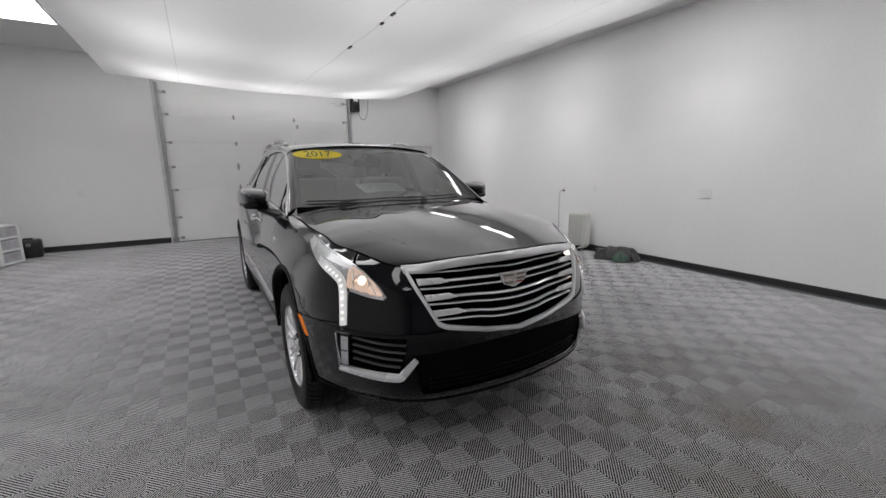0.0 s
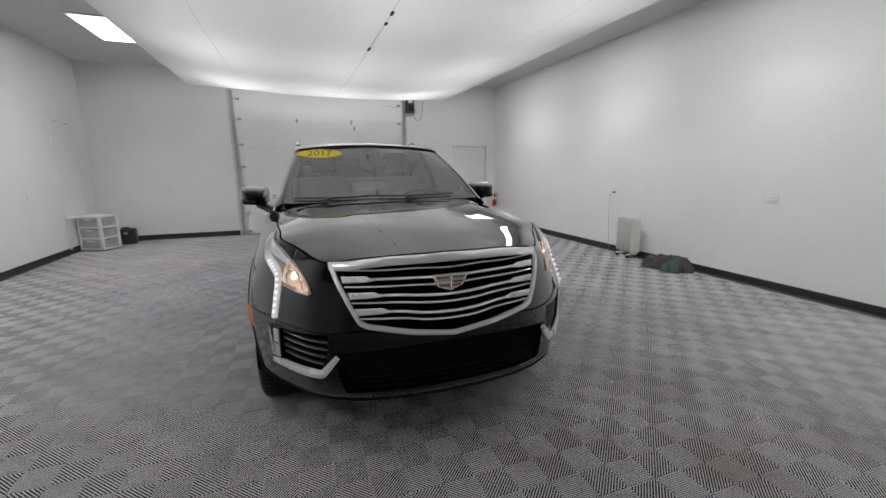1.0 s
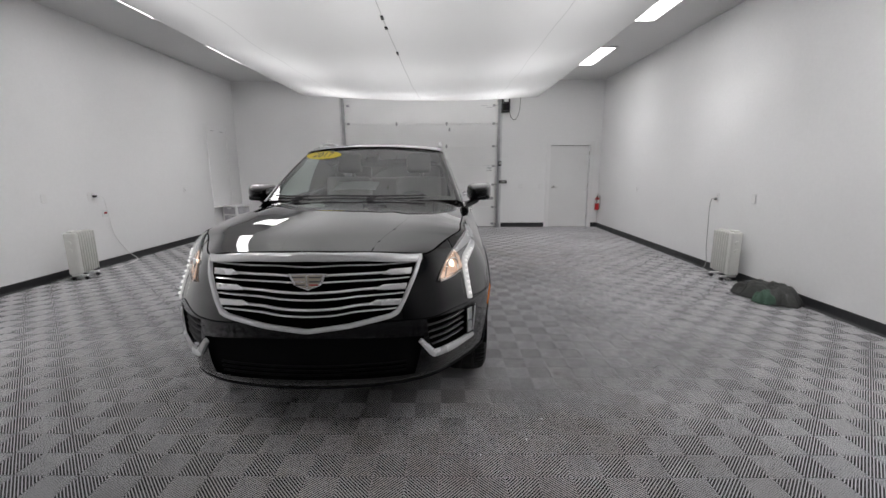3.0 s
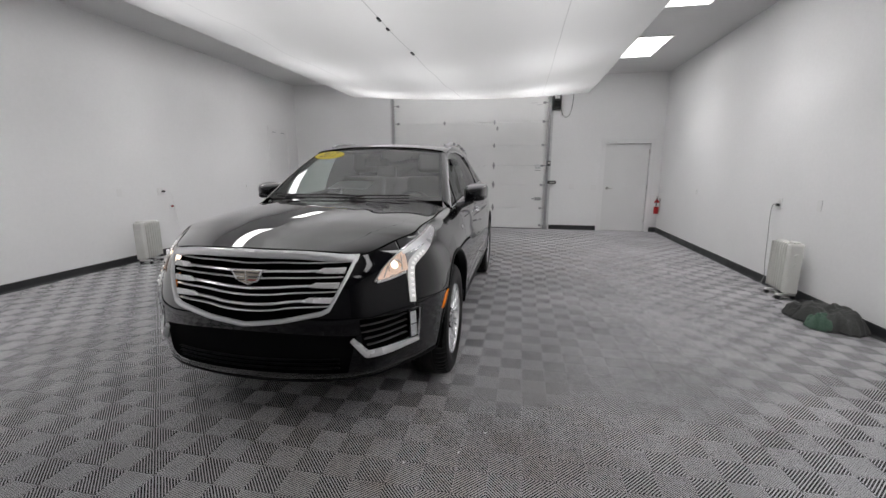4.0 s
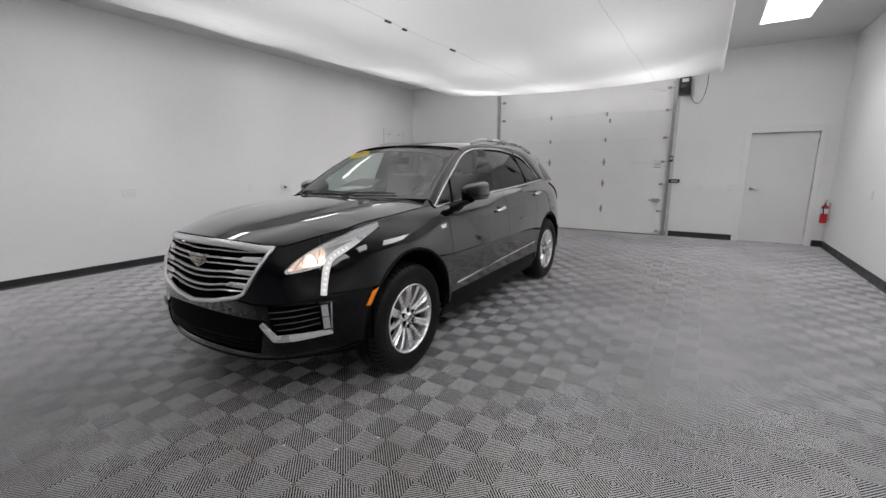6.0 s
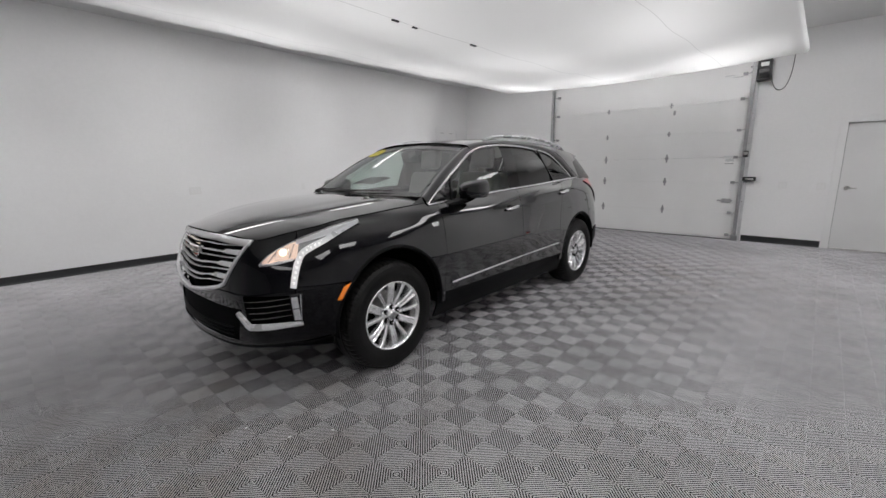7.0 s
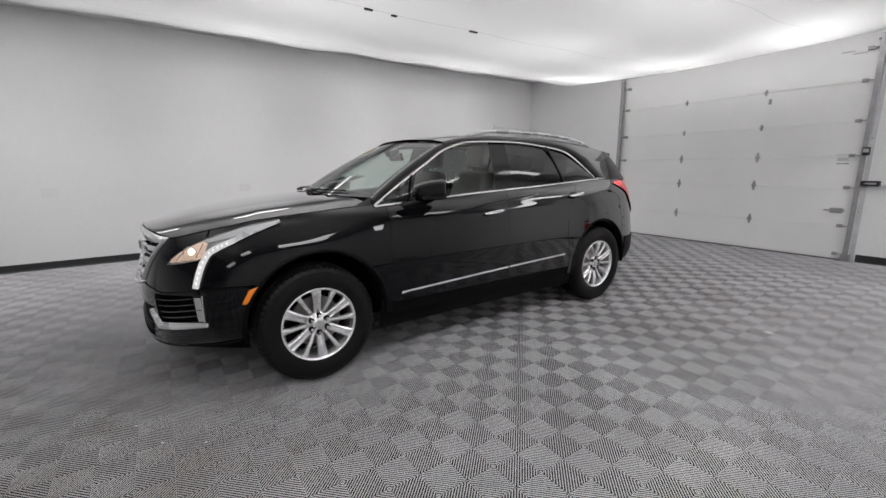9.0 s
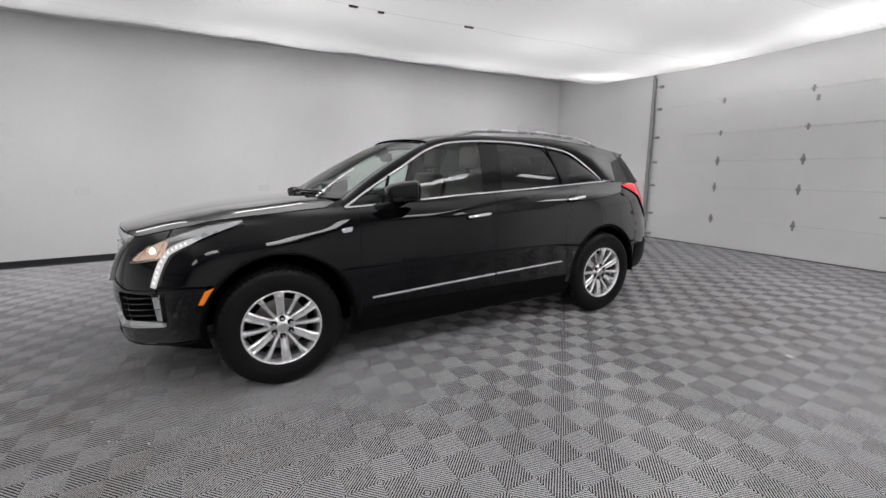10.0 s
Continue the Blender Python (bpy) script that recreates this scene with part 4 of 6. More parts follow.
# -- headlamps --
for sg in (1, -1):
    upper = [(sg * s_x(.652), .836), (sg * s_x(.70), .892), (sg * s_x(.80), .965), (sg * float(s_y(-.46)), 1.018), (sg * float(s_y(-.28)), 1.044), (sg * float(s_y(-.17)), 1.058)]
    lower = [(sg * s_x(.655), .828), (sg * s_x(.73), .838), (sg * s_x(.80), .858), (sg * s_x(.865), .915), (sg * float(s_y(-.40)), .975), (sg * float(s_y(-.165)), 1.036)]
    head = patch("headlamp", upper, lower, M_LAMPBASE, car, "swept-back headlamp, lit, with an upright light strip", lift=.002, n=50, m=12)
    patch("lens", upper, lower, M_LENS, head, "clear lens", lift=.016, n=50, m=12, bulge=.008)
    # grey trim along the top, warm bowl, projector
    up2 = [(a, z - .006) for a, z in upper[2:]]
    lo2 = [(a, z - w) for (a, z), w in zip(upper[2:], (.026, .040, .032, .012))]
    patch("upper_trim", up2, lo2, M_BROW, head, "silver inner trim", lift=.007, n=40, m=5)
    patch("bowl", [(sg * s_x(.668), .848), (sg * s_x(.712), .897), (sg * s_x(.775), .942), (sg * s_x(.812), .958)], [(sg * s_x(.672), .834), (sg * s_x(.72), .838), (sg * s_x(.78), .853), (sg * s_x(.806), .866)], M_BOWL, head, "warm reflector with the bulb's light put in as its own glow", lift=.005, n=20, m=8)
    for a0, z0, a1, z1 in ((.695, .846, .722, .896), (.722, .845, .742, .850), (.778, .866, .792, .940)):
        ribbon("reflector_rib", [(sg * s_x(a0), z0), (sg * s_x(a1), z1)], .004, M_LAMPTRIM, head, "thin grey rib", depth=.003, lift=.006, n=6)
    ribbon("lower_edge", [(sg * s_x(.660), .831), (sg * s_x(.72), .838), (sg * s_x(.79), .856)], .012, M_SATIN, head, "bright lower edge", depth=.005, lift=.007, n=20)
    bm = bmesh.new()
    bmesh.ops.create_uvsphere(bm, u_segments=20, v_segments=12, radius=.033)
    centre = shell(np.array(sg * s_x(.752)), np.array(.886), -.022)
    bmesh.ops.translate(bm, verts=bm.verts, vec=Vector(centre))
    part("projector", bm, M_BULB, head, "glowing warm projector lamp", True)
    p = Vector(shell(np.array(sg * s_x(.752)), np.array(.886), .0))
    bm = lathe(bmesh.new(), [(-.004, .038), (.010, .044), (.016, .042), (.010, .037)], 24, "y")
    q = Vector(shell(np.array(sg * s_x(.752)), np.array(.886), .1)) - p
    mm = Matrix.Translation(p) @ q.to_track_quat("Y", "Z").to_matrix().to_4x4()
    bmesh.ops.transform(bm, matrix=mm, verts=bm.verts)
    part("bezel", bm, M_CHROME, head, "", True)
    strip_line = [(sg * s_x(.792), .702), (sg * s_x(.800), .78), (sg * s_x(.812), .85), (sg * s_x(.838), .905), (sg * float(s_y(-.43)), .972), (sg * float(s_y(-.28)), 1.018), (sg * float(s_y(-.185)), 1.040)]
    whole = resample(smooth_points(strip_line, 10), 60)
    ribbon("light_strip", whole[:34], .03, M_GUIDE, head, "pale upright running light", depth=.006, lift=.010, n=50, taper=(.034, .040, .038, .030), smooth_path=False)
    ribbon("strip_tail", whole[33:], .03, M_SILVER, head, "silver tail of the light strip", depth=.006, lift=.010, n=40, taper=(.030, .026, .022, .010), smooth_path=False)
    dots = resample(smooth_points(strip_line, 10), 24)
    for a, z in dots[1:12]:
        bm = bmesh.new()
        box(bm, -.007, .007, -.003, .003, -.0055, .0055)
        bmesh.ops.translate(bm, verts=bm.verts, vec=Vector(shell(np.array(a), np.array(z), .0165)))
        part("led", bm, M_LED, head, "", True)

# -- cabin: windscreen, pillars, roof, side windows --
def screen(a, b):
    a, b = np.broadcast_arrays(np.asarray(a, float), np.asarray(b, float))
    x = a * (.745 + (.605 - .745) * b)
    y = .26 + .80 * b + a * a * (.20 - .105 * b)
    z = 1.168 + .418 * b - a * a * (.012 + .022 * b) + .055 * b * (1 - b) * 2
    return np.stack([x, y, z], -1)


WIN_TOP = [(.812, .452, 1.100), (.752, .69, 1.243), (.695, .944, 1.385), (.655, 1.135, 1.490), (.642, 1.318, 1.548), (.645, 1.555, 1.570), (.642, 1.912, 1.572), (.632, 2.272, 1.548), (.636, 2.60, 1.498), (.682, 2.812, 1.372), (.728, 2.97, 1.245)]
top_line = smooth_points(WIN_TOP, 10)


def belt_point(y):
    z = float(BELT(y)) + .002
    return shell(s_y(y), z, -.004)


def window_top(y):
    return np.array([np.interp(y, top_line[:, 1], top_line[:, k]) for k in range(3)])


ROOF_EDGE = spline([(1.1, .605, 1.552), (1.35, .608, 1.598), (1.7, .608, 1.622), (2.2, .602, 1.622), (2.7, .592, 1.592), (3.2, .572, 1.535), (3.5, .555, 1.488), (3.62, .545, 1.468)])
ROOF_MID = spline([(1.0, 1.588), (1.25, 1.630), (1.6, 1.662), (2.0, 1.676), (2.5, 1.672), (3.0, 1.640), (3.4, 1.592), (3.75, 1.535)])
bs = np.linspace(0, 1, 40)
aa = np.linspace(-1, 1, 41)
A, B = np.meshgrid(aa, bs, indexing="ij")
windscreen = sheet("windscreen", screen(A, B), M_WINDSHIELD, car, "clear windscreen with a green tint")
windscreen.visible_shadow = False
# dark printed border round the glass
for e0, e1, nm in ((.955, 1.0, "screen_border"), (-1.0, -.955, "screen_border")):
    A1, B1 = np.meshgrid(np.linspace(e0, e1, 4), bs, indexing="ij")
    sheet(nm, screen(A1, B1) + np.array([0, .004, -.004]), M_TRIM, windscreen)
A1, B1 = np.meshgrid(aa, np.linspace(.95, 1, 4), indexing="ij")
sheet("screen_border", screen(A1, B1) + np.array([0, .004, -.004]), M_TRIM, windscreen)
A1, B1 = np.meshgrid(aa, np.linspace(0, .06, 4), indexing="ij")
sheet("screen_border", screen(A1, B1) + np.array([0, .004, -.004]), M_TRIM, windscreen)

# roof
yr = np.linspace(0, 1, 50)
A, R = np.meshgrid(aa, yr, indexing="ij")
front = screen(aa, 1.0)[:, 1][:, None]
Yr = front + .004 + (3.46 + .18 * (1 - A ** 2) - front) * R
ed = ROOF_EDGE(Yr)
X = A * ed[..., 0]
Z = ROOF_MID(Yr) + (ed[..., 1] - ROOF_MID(Yr)) * (.7 * A**2 + .3 * A**4)
roof = skin("roof", np.stack([X, Yr, Z], -1), M_PAINT, car, "gloss black roof")
sheet("headliner", (np.stack([X * .985, Yr, Z - .035], -1))[:, 1:46], M_LINER, car, "pale cloth headliner")

for sg in (1, -1):
    mir = np.array([sg, 1, 1])
    # windscreen pillar: from the glass edge to the window frame
    b1 = np.linspace(0, 1, 30)
    g0 = screen(1.0, b1)
    w0 = np.array([window_top(y) for y in np.linspace(.452, 1.20, 30)])
    mid = (g0 + w0) / 2 + np.array([.014, -.006, .010])
    # lower end closes on the wing
    q1, q2 = (g0 * .67 + w0 * .33) + np.array([.012, -.008, .009]), (g0 * .33 + w0 * .67) + np.array([.012, -.003, .008])
    sheet("windscreen_pillar", np.stack([g0 + np.array([-.004, .006, 0]), g0 + np.array([.001, -.002, .004]), q1, q2, w0 + np.array([.003, 0, .004]), w0 + np.array([-.02, 0, -.004])], 1) * mir, M_PAINT, car, "gloss black windscreen pillar")
    # scuttle corner between wing, pillar and bonnet
    c0 = shell(s_y(np.linspace(.30, .56, 10)), EDGE(s_y(np.linspace(.30, .56, 10))) - .004)
    c1 = np.stack([np.interp(np.linspace(0, 1, 10), [0, 1], [g0[0][k], w0[0][k]]) for k in range(3)], 1)
    sheet("scuttle_corner", np.stack([c0 + np.array([-.006, 0, -.002]), c1 + np.array([0, 0, .004])], 1) * mir, M_PAINT, car)
    # cant rail: from the window frame up to the roof edge
    yc = np.linspace(1.15, 2.99, 60)
    w1 = np.array([window_top(min(y, 2.97)) for y in yc])
    r1_ = np.stack([ROOF_EDGE(yc)[:, 0], yc, ROOF_EDGE(yc)[:, 1]], 1)
    r1_[:, 1] = np.where(yc < 2.5, yc, yc + (yc - 2.5) * .9)
    ed2 = ROOF_EDGE(r1_[:, 1])
    r1_[:, 0], r1_[:, 2] = ed2[:, 0], ed2[:, 1]
    m1, m2 = w1 * .6 + r1_ * .4, w1 * .25 + r1_ * .75
    m1[:, 0] += .016
    m2[:, 0] += .014
    m1[:, 2] += .004
    m2[:, 2] += .008
    sheet("cant_rail", np.stack([w1 + np.array([-.02, 0, -.006]), w1, m1, m2, r1_ + np.array([0, 0, .001])], 1) * mir, M_PAINT, car, "gloss black roof side")
    # rear pillar side, with the dark wrap-round quarter glass
    # side windows
    def pane(name, y0b, y0t, y1b, y1t, mat, label, inner=0.0):
        n = 24
        u = np.linspace(0, 1, n)
        bot = np.array([belt_point(y0b + (y1b - y0b) * k) for k in u])
        tp = np.array([window_top(y0t + (y1t - y0t) * k) for k in u]) + np.array([-.006, 0, -.004])
        t = np.linspace(0, 1, 12)[None, :, None]
        P = bot[:, None] * (1 - t) + tp[:, None] * t
        P[..., 0] += .018 * (4 * t * (1 - t))[..., 0] - .008
        ob = sheet(name, P * mir, mat, car, label)
        ob.visible_shadow = mat is not M_SIDEGLASS
        return ob
    pane("front_window", .47, .462, 1.572, 1.615, M_SIDEGLASS, "lightly tinted front side window")
    pane("rear_window", 1.745, 1.79, 2.425, 2.325, M_PRIVACY, "dark tinted rear side window")
    pane("quarter_window", 2.44, 2.34, 2.955, 2.965, M_PRIVACY, "dark tinted quarter window")
    pane("door_pillar", 1.565, 1.61, 1.755, 1.80, M_GLOSSBLACK, "gloss black pillar between doors")
    # chrome line round the windows
    def strip3(name, pts, w, mat, label, out=.006):
        p = np.asarray(pts, float)
        d = np.gradient(p, axis=0)
        d /= np.linalg.norm(d, axis=1)[:, None]
        o = np.tile(np.array([1.0, 0, .25]), (len(p), 1))
        o -= (o * d).sum(1)[:, None] * d
        o /= np.linalg.norm(o, axis=1)[:, None]
        c = np.cross(d, o)
        ring = [p + c * w / 2 - o * .006, p + c * w / 2 + o * out * .6, p + o * out, p - c * w / 2 + o * out * .6, p - c * w / 2 - o * .006]
        return sheet(name, np.stack(ring, 1) * mir, mat, car, label)
    up_line = np.array([window_top(y) for y in np.concatenate([np.linspace(.452, 1.3, 40), np.linspace(1.32, 2.5, 40), np.linspace(2.51, 2.97, 30)])])
    low_line = np.array([belt_point(y) + np.array([.004, 0, .004]) for y in np.linspace(.452, 2.985, 70)])
    strip3("window_chrome", up_line, .020, M_CHROME, "bright chrome window surround", .008)
    strip3("belt_chrome", low_line, .016, M_CHROME, "bright chrome belt strip", .008)
    strip3("window_divider", np.array([belt_point(2.432) * (1 - k) + window_top(2.332) * k + np.array([.006, 0, 0]) for k in np.linspace(0, 1, 8)]), .022, M_TRIM, "black window divider")
    strip3("window_divider", np.array([belt_point(.72) * (1 - k) + window_top(.80) * k + np.array([.004, 0, 0]) for k in np.linspace(0, 1, 8)]), .020, M_TRIM, "black window divider")
    # roof rail
    yy = np.linspace(1.42, 3.05, 40)
    ee = ROOF_EDGE(yy)
    lift = .038 * np.clip(1 - np.abs(np.linspace(-1, 1, 40)) ** 6, 0, 1)
    pts = np.stack([ee[:, 0] - .008, yy, ee[:, 1] + .004 + lift], 1)
    ring = [pts + np.array([.016 * math.cos(q) * 1.1, 0, .015 * math.sin(q)]) for q in np.linspace(0, math.tau, 9)]
    sheet("roof_rail", np.stack(ring, 1) * mir, M_SILVER, car, "silver roof rail")

# -- tail: rear pillars, rear bumper, tailgate, lamps, spoiler --
TAIL_LOW = [(-.736, 3.498, 1.213), (-.66, 3.60, 1.215), (-.4, 3.70, 1.22), (0, 3.74, 1.22), (.4, 3.70, 1.22), (.66, 3.60, 1.215), (.736, 3.498, 1.213)]
for sg in (1, -1):
    mir = np.array([sg, 1, 1])
    n = 30
    u = np.linspace(0, 1, n)
    yb = np.linspace(2.93, 3.50, n)
    bot = np.array([belt_point(y) for y in yb])
    w = np.array([window_top(y) for y in np.linspace(2.60, 2.97, n)])
    re = np.stack([ROOF_EDGE(np.linspace(2.78, 3.6, n))[:, 0], np.linspace(2.78, 3.6, n), ROOF_EDGE(np.linspace(2.78, 3.6, n))[:, 1]], 1)
    # painted part right behind the chrome, then dark wrap-round glass to the rear window
    q0 = np.array([window_top(y) for y in np.linspace(2.60, 2.97, n)])
    top_end = np.array([.572, 3.22, 1.530])
    low_end = belt_point(3.16) + np.array([-.01, 0, 0])
    q1 = top_end * (1 - u[:, None]) + low_end * u[:, None]
    mid = q0 * .5 + q1 * .5 + np.array([.012, 0, .004])
    sheet("rear_pillar", np.stack([q0 + np.array([-.012, 0, 0]), q0 + np.array([.002, .004, .002]), mid, q1], 1) * mir, M_PAINT, car, "gloss black rear pillar")
    t2, l2 = np.array([.556, 3.44, 1.480]), np.array([.735, 3.50, 1.215])
    q2 = t2 * (1 - u[:, None]) + l2 * u[:, None]
    mid = q1 * .5 + q2 * .5 + np.array([.010, 0, .002])
    sheet("rear_pillar_glass", np.stack([q1, mid, q2], 1) * mir, M_GLOSSBLACK, car, "dark gloss panel beside the rear window")
    fill = np.array([belt_point(y) for y in np.linspace(2.95, 3.5, n)])
    sheet("quarter_top", np.stack([fill + np.array([0, 0, -.004]), np.vstack([np.linspace(q0[-1], q1[-1], n // 2), np.linspace(q1[-1], q2[-1], n - n // 2)]) + np.array([.002, 0, -.002])], 1) * mir, M_PAINT, car)
    # tail lamp, wrapping round the corner
    lampt = patch("tail_lamp", [(float(s_y(3.20)), 1.192), (float(s_y(3.36)), 1.212), (float(s_y(3.50)), 1.205), (float(s_y(3.64)), 1.195)], [(float(s_y(3.205)), 1.186), (float(s_y(3.40)), 1.10), (float(s_y(3.50)), .98), (float(s_y(3.64)), .86)], M_TAIL, car, "bright red tail lamp", lift=.006, side=sg, n=30, m=16, depth=.02)
    ribbon("lamp_rim", [(float(s_y(3.20)), 1.186), (float(s_y(3.40)), 1.098), (float(s_y(3.50)), .978), (float(s_y(3.64)), .858)], .008, M_GLOSSBLACK, lampt, depth=.01, lift=.003, side=sg)

# tailgate and rear bumper
Sq, Tq = np.meshgrid(np.linspace(float(s_y(3.507)), float(ARC[-1]), 30), np.linspace(0, 1, 24), indexing="ij")
for sg in (1, -1):
    skin("tailgate_half", shell(Sq, .66 + Tq * .55, 0, sg), M_PAINT, car, "gloss black tailgate")
    Sr, Tr = np.meshgrid(np.linspace(float(s_y(3.312)), float(ARC[-1]), 36), np.linspace(0, 1, 20), indexing="ij")
    skin("rear_bumper_half", shell(Sr, .36 + Tr * (.255 + 0 * Sr), .006, sg), M_TRIM, car, "black rear bumper")
n = 31
lowl = resample(smooth_points(TAIL_LOW, 8), n)
xs = np.linspace(-.553, .553, n)
topl = np.stack([xs, 3.438 + .18 * (1 - (xs / .553) ** 2), 1.480 + .05 * (1 - (xs / .553) ** 2)], 1)
t = np.linspace(0, 1, 10)[None, :, None]
P = lowl[:, None] * (1 - t) + topl[:, None] * t
P[..., 1] += (.04 * (4 * t * (1 - t)) * (1 - (P[..., :1] / .75) ** 2))[..., 0]
sheet("rear_window", P, M_GLOSSBLACK, car, "dark rear window")
# spoiler lip over the rear window
xs = np.linspace(-.556, .556, 31)
yb = 3.40 + .24 * (1 - (xs / .556) ** 2)
zb = 1.484 + .05 * (1 - (xs / .556) ** 2)
rows = [np.stack([xs, yb - .14, zb + .030], 1), np.stack([xs, yb - .02, zb + .018], 1), np.stack([xs, yb + .03, zb + .002], 1), np.stack([xs, yb + .026, zb - .010], 1), np.stack([xs, yb - .06, zb - .03], 1)]
sheet("spoiler", np.stack(rows, 1), M_PAINT, car, "gloss black roof spoiler")

# -- scuttle and wipers --
aa = np.linspace(-1, 1, 41)
g = screen(aa, 0.02)
hood_end = np.stack([aa * .735, .215 + .27 * np.abs(aa) ** 2.3, 1.150 - .045 * np.abs(aa) ** 2.6], 1)
sheet("scuttle", np.stack([hood_end + np.array([0, -.02, -.012]), (g + hood_end) / 2 + np.array([0, 0, -.012]), g + np.array([0, .01, -.004])], 1), M_TRIM, car, "black plastic scuttle")
for x0, x1, xe in ((-.47, -.68, -.10), (.105, -.20, .50)):
    lo, hi = min(x1, xe), max(x1, xe)
    xs = np.linspace(lo, hi, 16)
    aw = xs / .74
    line = screen(aw, .035 + .03 * np.abs(np.linspace(-.4, .4, 16))) + np.array([0, -.008, .012])
    wip = tube("wiper", [tuple(p) for p in line[::3]], .0055, M_BLACKPLASTIC, car, "black windscreen wiper")
    base = screen(x0 / .74, .0) + np.array([0, -.035, .004])
    bm = rod(bmesh.new(), tuple(base), tuple(base + np.array([0, 0, .022])), .030, .022, 12)
    part("pivot", bm, M_BLACKPLASTIC, wip)
    bm = rod(bmesh.new(), tuple(base + np.array([0, 0, .018])), tuple(line[8] + np.array([0, 0, .003])), .011, .007, 8)
    part("arm", bm, M_BLACKPLASTIC, wip)

# -- door mirrors --
def bent(v, e):
    return abs(v) ** e * (1 if v > 0 else -1)


for sg in (1, -1):
    bm = bmesh.new()
    bmesh.ops.create_uvsphere(bm, u_segments=40, v_segments=24, radius=1)
    for v in bm.verts:
        x, y, z = v.co
        bx, bz = bent(x, .45), bent(z, .55)
        nose = max(0.0, -y) ** .75
        yy = -nose * (.215 - .05 * max(0, bx)) if y < 0 else y * .026
        zz = bz * (.080 if z > 0 else .066) * (1 - .16 * nose) + .006 * bx
        v.co = Vector((sg * (.958 + bx * (.106 - .016 * nose)), .872 + yy + .045 * (.5 - bx * .5), 1.196 + zz))
    mirror = part("door_mirror", bm, M_PAINT, car, "gloss black door mirror", True)
    # matte black lower shell with a thin gap above it
    rows = []
    for q in np.linspace(0, math.tau, 41):
        cx, cy = bent(math.cos(q), .5), bent(math.sin(q), .8)
        ring = []
        for k, h in ((1.012, 1.163), (1.008, 1.146), (.90, 1.134), (.3, 1.130)):
            ring.append((sg * (.956 + cx * .088 * k), .80 + cy * .098 * k + .022 * (.5 - cx * .5), h + .006 * cx))
        rows.append(ring)
    sheet("mirror_base", np.array(rows), M_GLOSSBLACK, mirror, "black lower shell")
    bm = bmesh.new()
    vs = []
    for k in range(28):
        q = k * math.tau / 28
        cx, cz = bent(math.cos(q), .5), bent(math.sin(q), .55)
        vs.append(bm.verts.new((sg * (.958 + cx * .092), .9005 + .045 * (.5 - cx * .5), 1.198 + cz * .064 + .006 * cx)))
    bm.faces.new(vs)
    part("mirror_glass", bm, M_CHROME, mirror, "mirror glass")
    # wedge-shaped foot, rising from the door's corner
    line = smooth_points([(.79, .70, 1.088), (.835, .725, 1.094), (.885, .765, 1.112), (.945, .80, 1.138)], 6)
    wide = np.interp(np.linspace(0, 1, len(line)), [0, .5, 1], [.085, .07, .06])
    ring = [line * np.array([sg, 1, 1]) + np.stack([0 * wide, wide * math.cos(q), .45 * wide * math.sin(q)], 1) for q in np.linspace(0, math.tau, 15)]
    sheet("mirror_foot", np.stack(ring, 1), M_GLOSSBLACK, mirror, "black mirror foot")

